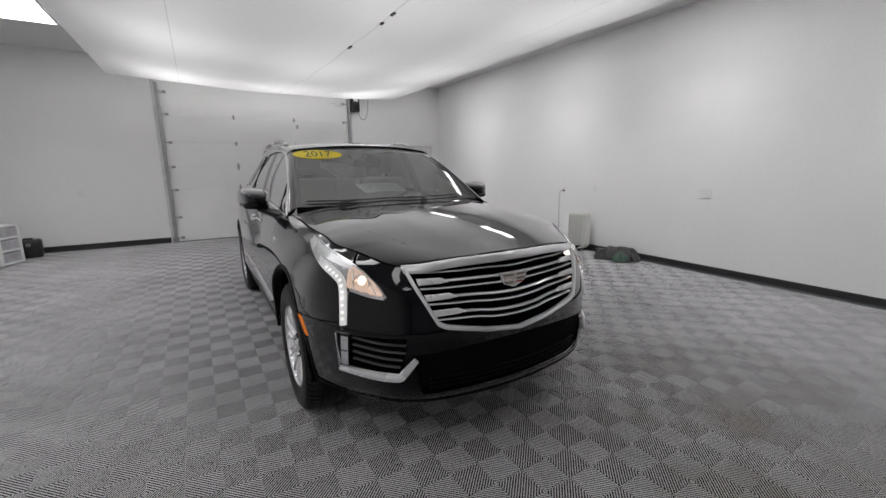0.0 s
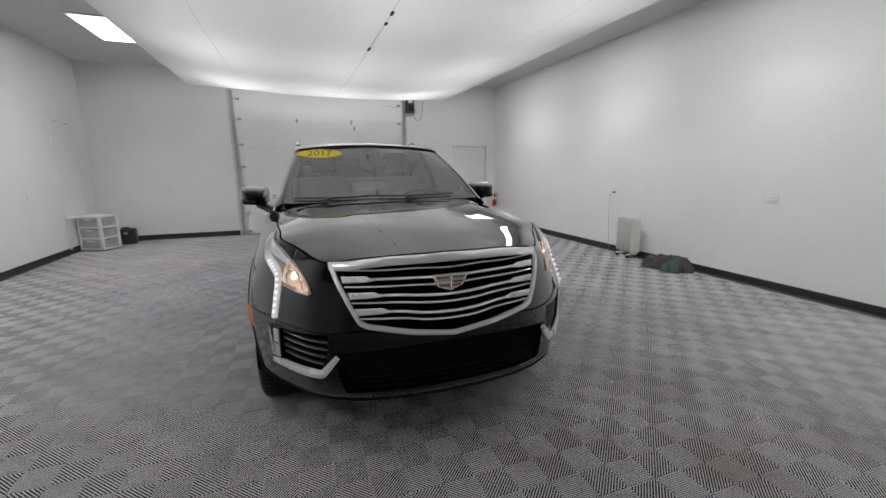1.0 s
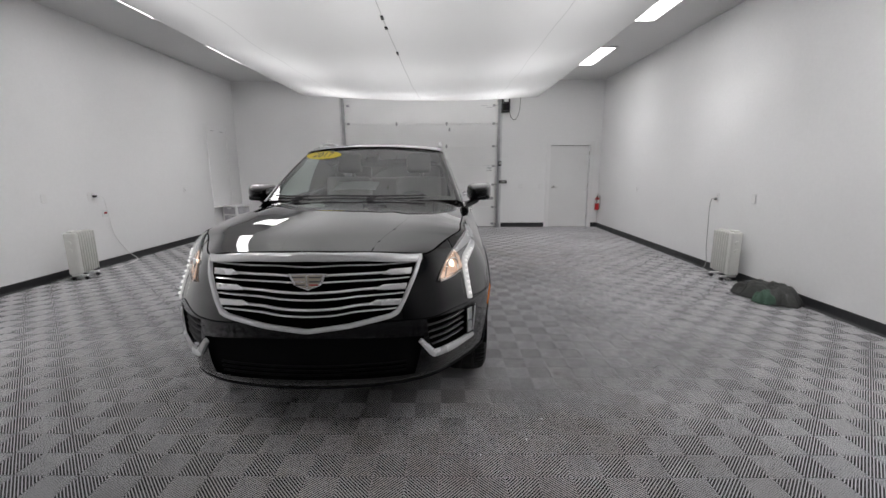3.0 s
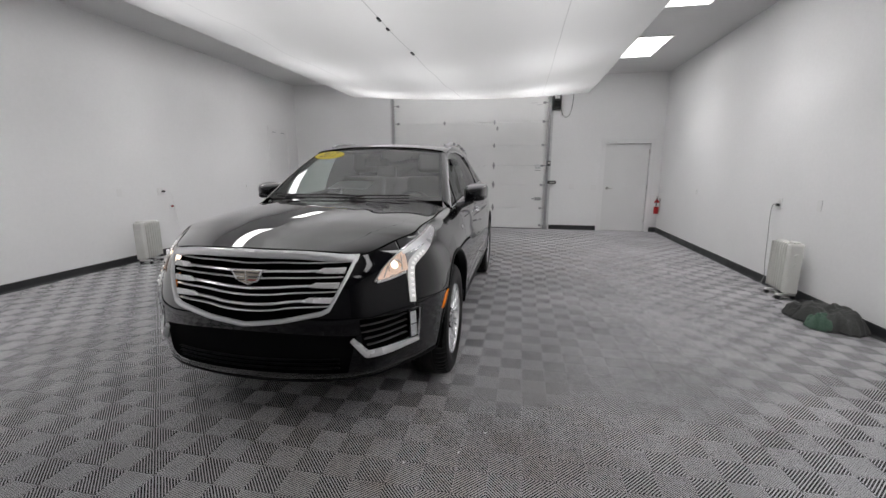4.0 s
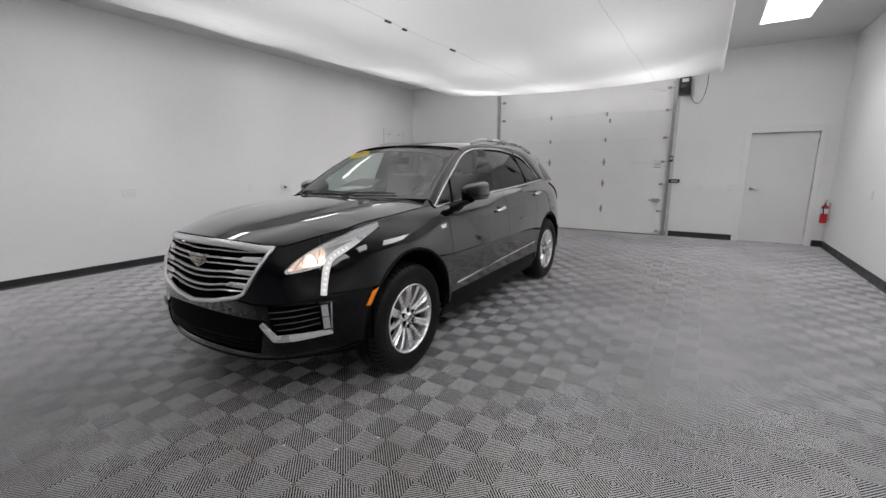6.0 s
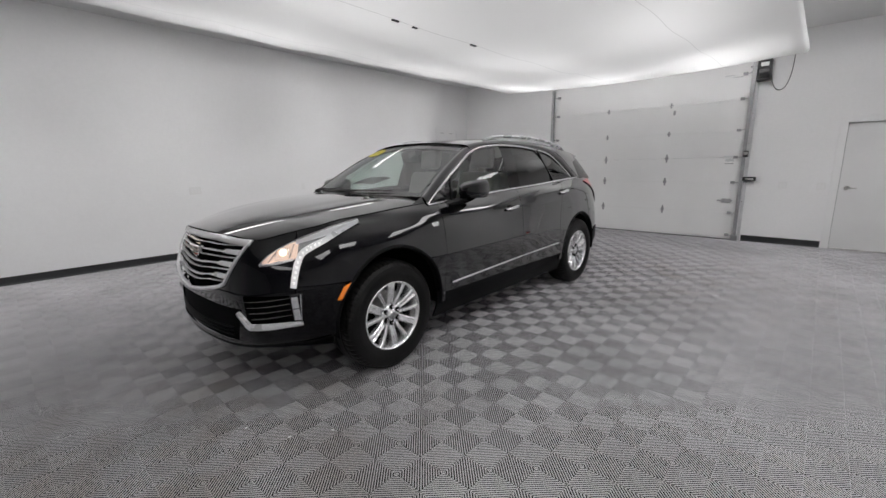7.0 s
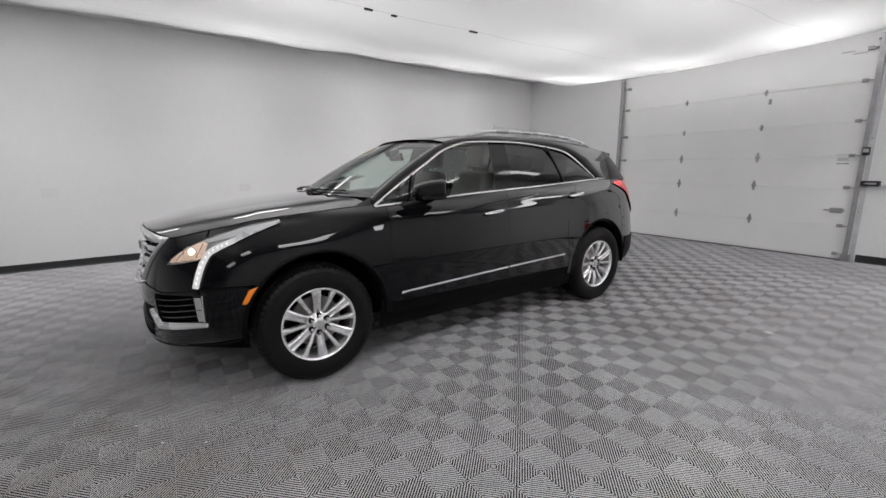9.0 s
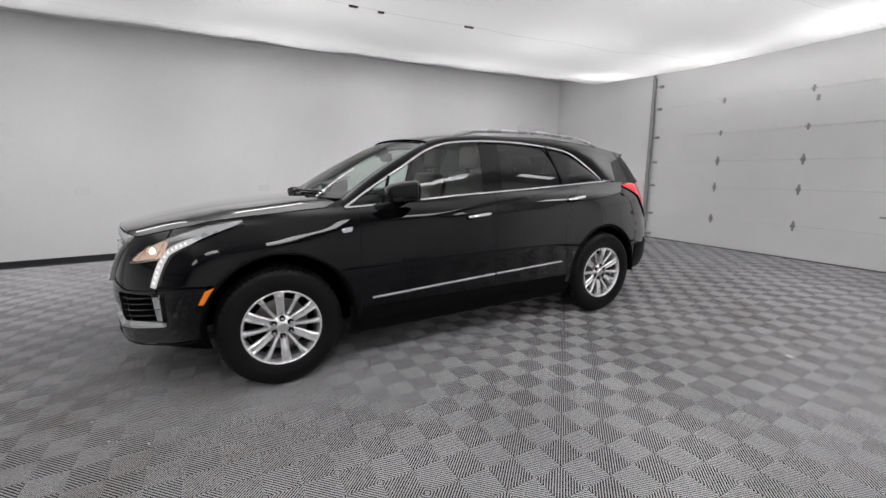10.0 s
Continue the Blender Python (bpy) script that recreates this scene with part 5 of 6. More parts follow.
# -- wheels --
def wheel():
    """Tyre, twelve-spoke alloy rim, brake disc; the outer side looks to +x."""
    w = new("wheel")
    w.parent = car
    tagged(w, "silver twelve-spoke alloy wheel with a black tyre")
    bm = bmesh.new()
    prof = [(-.112, .235), (-.122, .26), (-.130, .30), (-.124, .345), (-.108, .368), (-.085, .378), (-.045, .382), (-.043, .374), (-.035, .374), (-.033, .382), (.033, .382), (.035, .374), (.043, .374), (.045, .382), (.085, .378), (.108, .368), (.124, .345), (.1285, .322), (.1285, .316), (.130, .30), (.1285, .285), (.122, .26), (.112, .235)]
    n = 180
    rings = []
    for i, (a, r) in enumerate(prof):
        ring = []
        for k in range(n):
            q = k * math.tau / n
            cut = (k % 3 == 0) and (.36 < r) and abs(a) > .046
            rr = r - (.0045 if cut else 0)
            ring.append(bm.verts.new((a, rr * math.cos(q), rr * math.sin(q))))
        rings.append(ring)
    for p, q in zip(rings, rings[1:]):
        for k in range(n):
            bm.faces.new((p[k], p[(k + 1) % n], q[(k + 1) % n], q[k]))
    part("tyre", bm, M_TYRE, w, "black rubber tyre", False)
    bm = lathe(bmesh.new(), [(.098, .240), (.112, .243), (.118, .238), (.116, .230), (.104, .224), (.07, .218), (-.02, .210), (-.11, .235)], 64)
    rim = part("rim", bm, M_ALLOY, w, "silver alloy rim", True)
    for k in range(12):
        bm = bmesh.new()
        q = math.tau * (k + .5) / 12
        # a spoke with a shallow groove along it, broader at the rim
        wide = k % 2 == 0
        sec = ((.050, .020, .082), (.10, .0225, .094), (.15, .0245, .106), (.20, .028, .112), (.230, .034, .110)) if wide else ((.055, .0100, .074), (.10, .0115, .088), (.15, .0125, .101), (.20, .0150, .108), (.230, .022, .108))
        rows = []
        for r, hw, a in sec:
            ring = []
            for o, da in ((-1, -.036), (-1, -.007), (-.66, 0), (-.34, -.011 if wide else .002), (.34, -.011 if wide else .002), (.66, 0), (1, -.007), (1, -.036)):
                yv, zv = r, o * hw
                ring.append(bm.verts.new((a + da, yv * math.cos(q) - zv * math.sin(q), yv * math.sin(q) + zv * math.cos(q))))
            rows.append(ring)
        for p, s in zip(rows, rows[1:]):
            for j in range(7):
                bm.faces.new((p[j], p[j + 1], s[j + 1], s[j]))
        part("spoke", bm, M_ALLOY, w, "silver alloy spoke")
    bm = lathe(bmesh.new(), [(.03, .078), (.072, .078), (.084, .072), (.088, .044), (.094, .040), (.097, .032), (.099, .001)], 36)
    part("hub", bm, M_ALLOY, w, "", True)
    for k in range(6):
        q = math.tau * k / 6 + .2
        c = (.058 * math.cos(q), .058 * math.sin(q))
        # a dark disc round each nut gives the shade of a recess
        part("nut_pocket", rod(bmesh.new(), (.06, *c), (.0955, *c), .0165, n=14), M_DARK, w)
        part("wheel_nut", rod(bmesh.new(), (.09, *c), (.110, *c), .0120, .0095, 6), M_CHROME, w)
    bm = rod(bmesh.new(), (.098, 0, 0), (.1015, 0, 0), .030, .026, 24)
    part("hub_cap", bm, M_SATIN, w)
    bm = lathe(bmesh.new(), [(.0, .06), (.0, .165), (.018, .165), (.018, .06)], 48)
    part("brake_disc", bm, M_DISC, w)
    bm = box(bmesh.new(), -.03, .045, -.19, -.10, -.09, .09)
    part("brake_caliper", bm, M_DARK, w, "", False, .01)
    boxed("brake_shield", (-.06, -.05, -.2, .2, -.2, .2), M_DARK, w)
    return w


first = wheel()
for sg in (1, -1):
    for k, ay in enumerate(AXLES):
        m = pose(sg * .800, ay, HUB_Z + .004, (17, 71)[k], 0, 0 if sg > 0 else 180)
        if sg > 0 and k == 0:
            first.matrix_basis = m
        else:
            copy_thing(first, m)

# -- cabin inside --
def cushion(name, dims, mat, parent, label="", m=None):
    ob = boxed(name, dims, mat, parent, label, 0.0, m)
    b = ob.modifiers.new("soft", "BEVEL")
    b.width, b.segments = min(dims[1] - dims[0], dims[3] - dims[2], dims[5] - dims[4]) * .38, 4
    ob.data.polygons.foreach_set("use_smooth", [True] * len(ob.data.polygons))
    return ob


for sx in (-.37, .37):
    seat = cushion("front_seat", (sx - .25, sx + .25, 1.00, 1.52, .55, .74), M_BEIGE, car, "pale grey leather front seat")
    cushion("backrest", (-.24, .24, -.07, .07, 0, .66), M_BEIGE, seat, "", pose(sx, 1.50, .68, -16))
    cushion("headrest", (-.13, .13, -.05, .05, 0, .2), M_BEIGE, seat, "", pose(sx, 1.70, 1.36, -8))
    for px in (-.05, .05):
        part("headrest_post", rod(bmesh.new(), (sx + px, 1.68, 1.25), (sx + px, 1.70, 1.40), .007, n=8), M_CHROME, seat)
bench = cushion("rear_seat", (-.68, .68, 1.98, 2.5, .55, .76), M_BEIGE, car, "pale grey leather rear bench")
cushion("backrest", (-.68, .68, -.08, .08, 0, .62), M_BEIGE, bench, "", pose(0, 2.50, .70, -20))
for sx in (-.45, .45):
    cushion("headrest", (-.13, .13, -.05, .05, 0, .16), M_BEIGE, bench, "", pose(sx, 2.68, 1.28, -10))
xs = np.linspace(-.72, .72, 30)
rows = []
for y, z in ((.34, 1.135), (.55, 1.150), (.78, 1.135), (.90, 1.08), (.92, .95), (.86, .80)):
    rows.append(np.stack([xs, y + .10 * (xs / .72) ** 2, z - .02 * (xs / .72) ** 2 + .02 * np.exp(-((xs - .37) / .16) ** 2) * (1 if y > .5 else 0)], 1))
dash = sheet("dashboard", np.stack(rows, 1), M_DASH, car, "dark dashboard", depth=.02)
bm = bmesh.new()
n1, n2 = 40, 8
rg = []
for i in range(n1):
    q = i * math.tau / n1
    rg.append([bm.verts.new(((.185 + .016 * math.cos(p)) * math.cos(q), .016 * math.sin(p), (.185 + .016 * math.cos(p)) * math.sin(q))) for p in np.arange(n2) * math.tau / n2])
for i in range(n1):
    for j in range(n2):
        bm.faces.new((rg[i][j], rg[(i + 1) % n1][j], rg[(i + 1) % n1][(j + 1) % n2], rg[i][(j + 1) % n2]))
box(bm, -.17, .17, -.012, .012, -.02, .02)
box(bm, -.06, .06, -.02, .02, -.06, .05)
bmesh.ops.transform(bm, matrix=pose(.37, 1.02, 1.02, 22), verts=bm.verts)
part("steering_wheel", bm, M_DASH, car, "dark steering wheel", True)
boxed("console", (-.13, .13, .9, 1.6, .5, .80), M_DASH, car, "dark centre console", .02)
boxed("rear_view_mirror", (-.12, .12, -.015, .015, -.035, .035), M_BLACKPLASTIC, car, "black rear-view mirror", .012, pose(0, 1.06, 1.455, 10))
boxed("camera_housing", (-.055, .055, -.05, .05, -.03, .03), M_BLACKPLASTIC, car, "black housing behind the windscreen", .015, pose(0, 1.02, 1.50, 26))
boxed("cabin_floor", (-.7, .7, .6, 3.4, .36, .45), M_DARK, car)
for sg in (1, -1):
    boxed("door_lining", (sg * .745 - .02, sg * .745 + .02, .62, 2.9, .45, 1.09), M_DASH, car, "dark door lining")
boxed("load_cover", (-.62, .62, 2.62, 3.5, 1.04, 1.08), M_DARK, car)
# paper lying on the dashboard
P = np.stack(np.meshgrid(np.linspace(-.24, .10, 12), np.linspace(.50, .72, 8), indexing="ij") + [np.zeros((12, 8))], -1)
P[..., 2] = 1.232 + .010 * np.sin(np.linspace(0, 3, 12))[:, None] + .055 * np.linspace(0, 1, 8)[None]
tagged(sheet("paper_sheet", P + np.array(CAR), M_PAPER, depth=.001), "white paper sheet lying on the car's dashboard", "paper")

# -- year sticker on the windscreen --
def on_screen(x, z, out=.004):
    b = min(max((z - 1.168) / .43, 0), 1)
    for _ in range(12):
        a = x / (.745 - .14 * b)
        b -= (float(screen(a, b)[2]) - z) / .45
    a = x / (.745 - .14 * b)
    e = .01
    du, dv = screen(a + e, b) - screen(a - e, b), screen(a, b + e) - screen(a, b - e)
    nn = np.cross(du, dv)
    nn /= np.linalg.norm(nn)
    if nn[1] > 0:
        nn = -nn
    return screen(a, b) + nn * out


SX, SZ = -.445, 1.520
sticker = thing("year_sticker", "oval yellow sticker with dark year figures on the windscreen", "sticker", CAR)
rows = []
for r in np.linspace(0.02, 1, 8):
    rows.append([on_screen(SX + .178 * r * math.cos(q), SZ + .037 * r * math.sin(q)) for q in np.linspace(0, math.tau, 41)])
sheet("oval", np.array(rows), M_YELLOW, sticker)
fc = bpy.data.curves.new("figures", "FONT")
fc.body, fc.size, fc.align_x, fc.align_y, fc.resolution_u = "2017", 1.0, "CENTER", "CENTER", 3
tmp = bpy.data.objects.new("figures", fc)
me = bpy.data.meshes.new_from_object(tmp)
bpy.data.objects.remove(tmp)
for v in me.vertices:
    p = on_screen(SX + v.co.x * .098 + v.co.y * .012, SZ + v.co.y * .066, .006)
    v.co = Vector(p)
me.materials.clear()
me.materials.append(M_INK)
fo = new("figures", me)
fo.parent = sticker

# ---- garage door ----
garage = thing("door_1", "closed white sectional garage door with steel hinges and tracks", "garage door", (0, NORTH, 0))
tagged(garage, kind="structure")
JOINTS = (0.012, 0.495, 1.035, 1.475, 1.935, 2.455, 3.05)
for za, zb in zip(JOINTS, JOINTS[1:]):
    panel = boxed("panel", (GX0 - .04, GX1 + .04, -.012, .035, za + .0005, zb - .0005), M_DOORPANEL, garage, "", .004)
for hx in (1.135, 2.315):
    for k, hz in enumerate(JOINTS[1:-1]):
        bm = bmesh.new()
        tall = .075 if k < 3 else .045
        box(bm, -.014, .014, -.005, 0, .008, tall)
        box(bm, -.014, .014, -.005, 0, -tall, -.008)
        if k < 3:
            box(bm, -.024, .024, -.007, 0, -.032, .032)
        rod(bm, (-.035, -.009, 0), (.035, -.009, 0), .007, n=8)
        bmesh.ops.translate(bm, verts=bm.verts, vec=(hx, -.013, hz))
        part("hinge", bm, M_GALV, garage, "small galvanised hinge")
for sg, tx in ((-1, GX0 - .035), (1, GX1 + .035)):
    # upright track: a channel on an angle iron, with rollers
    bm = bmesh.new()
    box(bm, tx - .028, tx + .028, -.085, -.082, .03, 3.02)
    box(bm, tx - .028, tx - .025, -.082, -.045, .03, 3.02)
    box(bm, tx + .025, tx + .028, -.082, -.045, .03, 3.02)
    part("track", bm, M_GALV, garage, "galvanised steel track")
    bm = bmesh.new()
    box(bm, tx + sg * .045 - .035, tx + sg * .045 + .035, -.016, -.013, .0, 3.1)
    box(bm, tx + sg * .03 - .002, tx + sg * .03 + .002, -.075, -.016, .0, 3.1)
    part("angle_iron", bm, M_ANGLE, garage, "pale galvanised angle plate")
    for hz in (*JOINTS[1:-1], .09, 2.86):
        bm = bmesh.new()
        rod(bm, (tx, -.062, hz), (tx - sg * .10, -.045, hz), .006, n=8)
        rod(bm, (tx - .012, -.064, hz), (tx + .012, -.064, hz), .022, n=14)
        box(bm, tx - sg * .12 - .03, tx - sg * .12 + .03, -.055, -.014, hz - .022, hz + .022)
        part("roller", bm, M_GALV, garage, "roller with bracket")
    bm = bmesh.new()
    for z0 in (.12, .7, 1.2, 1.7, 2.2):
        rod(bm, (tx + sg * .045, -.026, z0), (tx + sg * .045, -.016, z0), .009, n=6)
    part("bolts", bm, M_STEEL, garage)
    boxed("foot_bracket", (tx - .05, tx + .05, -.09, -.014, .0, .10), M_GALV, garage, "", .004)
boxed("label_plate", (3.25, 3.41, -.016, -.0125, 1.475, 1.505), M_PAPER, garage, "white printed label")
boxed("label_plate", (3.27, 3.41, -.016, -.0125, 1.40, 1.455), M_PAPER, garage, "white printed label")
for zz in (1.44, 1.425, 1.412):
    boxed("label_line", (3.28, 3.39, -.018, -.0155, zz - .002, zz + .002), M_GALV, garage)
boxed("label_plate", (3.27, 3.40, -.016, -.0125, 1.36, 1.372), M_GALV, garage, "grey printed label")
for zz, x0 in ((2.86, 3.07), (2.82, 3.19)):
    boxed("grab_bar", (x0 + .06, x0 + .20, -.03, -.0125, zz - .005, zz + .005), M_ANGLE, garage, "", .003)
bm = box(bmesh.new(), 3.22, 3.45, -.035, -.013, .70, .72)
box(bm, 3.29, 3.43, -.045, -.013, .675, .745)
part("slide_bolt", bm, M_GALV, garage, "steel slide bolt", False, .003)
boxed("latch_mark", (2.36, 2.40, -.016, -.0125, 2.28, 2.36), M_GALV, garage)
boxed("bottom_seal", (GX0 - .04, GX1 + .04, -.018, .04, .0, .012), M_RUBBER, garage)
# unseen dark sheet added behind the door so that its joints stay dark
boxed("outside_wall", (GX0 - .3, GX1 + .3, .20, .24, 0, 3.2), M_DARK, garage)
bm = bmesh.new()
box(bm, GX0 - .12, GX0 - .075, -.012, -.001, 0, 3.05)
box(bm, GX1 + .075, GX1 + .12, -.012, -.001, 0, 3.05)
part("jamb_trim", bm, M_FRAME, garage)

op = thing("door_opener", "black wall-mounted garage door opener beside the track", "door opener", (3.69, NORTH, 2.86))
boxed("body", (-.10, .09, -.17, -.002, -.16, .17), M_BLACKPLASTIC, op, "", .015)
boxed("cover", (-.075, .07, -.178, -.165, -.12, .02), M_GLOSSBLACK, op, "", .006)
boxed("light_window", (-.055, .05, -.174, -.168, .06, .12), M_WHITEPLASTIC, op, "small pale window", .004)
part("shaft", rod(bmesh.new(), (-.2, -.07, .09), (-.1, -.07, .09), .013, n=12), M_GALV, op)
tube("hanging_cable", [(.09, -.05, -.05), (.11, -.03, -.20), (.18, -.02, -.31), (.27, -.015, -.29), (.33, -.012, -.12), (.35, -.01, .1), (.36, -.008, .55)], .005, M_BLACKPLASTIC, op, "thin dark cable loop")
bx = thing("sensor_box", "small black control box fixed to the garage door track", "control box", (3.665, NORTH, 1.10))
boxed("case", (-.10, .09, -.10, -.018, -.035, .035), M_BLACKPLASTIC, bx, "", .008)
boxed("face", (-.06, .06, -.106, -.099, -.014, .010), M_STEEL, bx, "", .003)
bx = thing("lock_box", "small dark lock box on the garage door track", "lock box", (3.575, NORTH, 1.53))
boxed("case", (-.035, .035, -.15, -.088, -.06, .05), M_BLACKPLASTIC, bx, "", .008)
boxed("plate", (-.028, .028, -.154, -.149, -.02, .03), M_STEEL, bx)

# ---- entry door ----
door = thing("door_2", "closed pale grey steel entry door in a white frame", "door", (0, NORTH, 0))
tagged(door, kind="structure")
bm = bmesh.new()
for a in ((DX0 - .06, DX0 + .035, 0, DTOP + .055), (DX1 - .035, DX1 + .06, 0, DTOP + .055), (DX0 + .035, DX1 - .035, DTOP - .035, DTOP + .055)):
    box(bm, a[0], a[1], -.016, -.001, a[2], a[3])
    box(bm, max(a[0], DX0 + .002), min(a[1], DX1 - .002), -.001, .12, a[2], min(a[3], DTOP - .002))
part("door_frame", bm, M_FRAME, door, "white door frame", False, .003)
boxed("leaf", (DX0 + .04, DX1 - .04, .045, .09, .01, DTOP - .042), M_DOOR, door, "pale grey door leaf", .004)
bm = rod(bmesh.new(), (DX0 + .13, .045, .97), (DX0 + .13, -.01, .97), .012, n=12)
rod(bm, (DX0 + .13, .046, .97), (DX0 + .13, .036, .97), .032, n=20)
rod(bm, (DX0 + .125, -.008, .97), (DX0 + .245, -.008, .967), .009, .008, 10)
part("door_handle", bm, M_STEEL, door, "steel lever handle", True)
for z0 in (.25, 1.0, 1.78):
    part("door_hinge", rod(bmesh.new(), (DX1 - .038, .04, z0 - .05), (DX1 - .038, .04, z0 + .05), .008, n=8), M_STEEL, door)
boxed("threshold", (DX0, DX1, -.01, .12, .0, .012), M_STEEL, door, "", .003)
# unseen dark sheet added outside, blocks light round the leaf
boxed("outside_wall", (DX0 - .2, DX1 + .2, .20, .24, 0, 2.2), M_DARK, door)


# ---- wall plates; "turn" points the plate into the room ----
def wall_plate(place, turn, kind, label):
    """A cover plate, built facing -y at the origin."""
    wide = {"outlet": .036, "blank": .036, "double": .058, "quad": .085}[kind]
    t = thing("wall_outlet" if kind in ("outlet", "quad") else "wall_plate", label, "outlet" if kind in ("outlet", "quad") else "wall plate", place, "wall plates", turn)
    boxed("cover", (-wide, wide, -.008, -.001, -.058, .058), M_WHITEPLASTIC, t, "", .004)
    cols = {"outlet": (0,), "blank": (), "double": (-.023, .023), "quad": (-.046, 0, .046)}[kind]
    for cx in cols:
        if kind == "outlet":
            for cz in (-.02, .02):
                boxed("socket", (cx - .014, cx + .014, -.011, -.007, cz - .013, cz + .013), M_FRAME, t, "", .004)
                for sx in (-.006, .006):
                    boxed("slot", (cx + sx - .0015, cx + sx + .0015, -.0118, -.0105, cz - .004, cz + .006), M_INK, t)
        else:
            boxed("paddle", (cx - .016, cx + .016, -.013, -.007, -.033, .033), M_FRAME, t, "", .003)
    return t


wall_plate((EAST, 5.43, 1.01), -90, "outlet", "white wall outlet with a grey cord plugged in")
wall_plate((EAST, 4.77, 1.035), -90, "blank", "small white blank wall plate")
wall_plate((EAST, 3.05, 1.035), -90, "quad", "wide white switch plate on the wall")
wall_plate((EAST, 7.83, 1.01), -90, "outlet", "white wall outlet on the bare wall")
wall_plate((WEST, 5.59, 1.035), 90, "double", "white wall outlet plate with a dark plug in it")
wall_plate((WEST, 7.70, 1.03), 90, "outlet", "white wall outlet on the bare wall")
wall_plate((WEST, 4.90, 1.05), 90, "blank", "small white blank wall plate")
wall_plate((WEST, 3.045, 1.06), 90, "quad", "wide white switch plate on the wall")
wall_plate((WEST, 0.57, 1.065), 90, "quad", "wide white switch plate on the wall")
wall_plate((4.12, NORTH, 1.0), 0, "double", "white double switch plate on the wall")
wall_plate((-1.44, NORTH, 1.03), 0, "double", "white double wall plate")
wall_plate((4.60, NORTH, .99), 0, "double", "white double switch plate beside the entry door")


# ---- oil radiators ----
def radiator(place, turn, label):
    """Seven fins side by side along x, control box at the +x end, on two feet with castors."""
    t = thing("oil_radiator", label, "heater", place, "oil-filled radiators", turn)
    for k in range(6):
        x = -.125 + k * .046
        bm = bmesh.new()
        n = 20
        ring_a = []
        for j in range(n):
            q = j * math.tau / n
            cy = abs(math.cos(q)) ** .35 * (1 if math.cos(q) > 0 else -1) * .064
            cz = abs(math.sin(q)) ** .22 * (1 if math.sin(q) > 0 else -1) * .275 + .355
            ring_a.append((cy, cz))
        rows = []
        for dx, sc in ((-.010, .86), (-.006, .97), (0, 1.0), (.006, .97), (.010, .86)):
            rows.append([bm.verts.new((x + dx, cy * sc, .355 + (cz - .355) * (1 - (1 - sc) * .3))) for cy, cz in ring_a])
        for p, q in zip(rows, rows[1:]):
            for j in range(n):
                bm.faces.new((p[j], p[(j + 1) % n], q[(j + 1) % n], q[j]))
        bm.faces.new(rows[0][::-1])
        bm.faces.new(rows[-1])
        part("fin", bm, M_IVORY, t, "", True)
    boxed("control_box", (.135, .215, -.066, .066, .085, .625), M_IVORY, t, "ivory control box", .018)
    boxed("end_plate", (-.155, -.142, -.074, .074, .10, .61), M_IVORY, t, "", .01)
    boxed("handle", (.10, .20, -.035, .035, .625, .645), M_IVORY, t, "", .008)
    for zz in (.50, .40):
        part("knob", rod(bmesh.new(), (.215, 0, zz), (.223, 0, zz), .024, .021, 16), M_IVORY, t)
    boxed("vent", (.2145, .2175, -.04, .04, .18, .27), M_IVORY, t)
    for x in (-.10, .12):
        boxed("foot", (x - .02, x + .02, -.092, .092, .045, .065), M_WHITEPLASTIC, t, "", .006)
        for y in (-.075, .075):
            part("castor", rod(bmesh.new(), (x - .012, y, .022), (x + .012, y, .022), .0225, n=14), M_BLACKPLASTIC, t)
    return t


radiator((5.872, 4.98, 0), -93, "ivory oil-filled radiator standing by the white wall")
tube("power_cord", [(EAST - .03, 5.43, .995), (EAST - .06, 5.46, .98), (EAST - .05, 5.50, .85), (EAST - .035, 5.51, .6), (EAST - .03, 5.50, .3), (EAST - .05, 5.44, .1), (5.85, 5.42, .012), (5.6, 5.50, .012), (5.52, 5.32, .012), (5.80, 5.14, .05)], .0042, M_CORD)
tagged(bpy.data.objects["power_cord"], "thin grey power cord hanging from an outlet", "power cord")
boxed("plug", (EAST - .04, EAST - .011, 5.415, 5.445, .975, 1.005), M_BLACKPLASTIC, bpy.data.objects["power_cord"], "", .004)
radiator((-2.47, 5.05, 0), -80, "ivory oil-filled radiator beside the white wall")
c2 = tube("power_cord", [(WEST + .03, 5.62, 1.04), (WEST + .06, 5.72, 1.01), (WEST + .05, 5.77, .87), (WEST + .04, 5.80, .77), (WEST + .04, 5.85, .45), (WEST + .05, 6.05, .15), (WEST + .06, 6.2, .012), (-2.52, 5.9, .012), (-2.46, 5.45, .03)], .005, M_WHITEPLASTIC)
tagged(c2, "pale power cord with a tag hanging from an outlet", "power cord")
boxed("plug", (WEST + .012, WEST + .05, 5.60, 5.64, 1.02, 1.05), M_BLACKPLASTIC, c2, "dark plug", .004)
boxed("tag", (WEST + .03, WEST + .034, 5.70, 5.80, .73, .83), M_PAPER, c2, "white paper tag with red print")
boxed("tag_print", (WEST + .0345, WEST + .036, 5.73, 5.78, .77, .80), M_CREST_RED, c2)


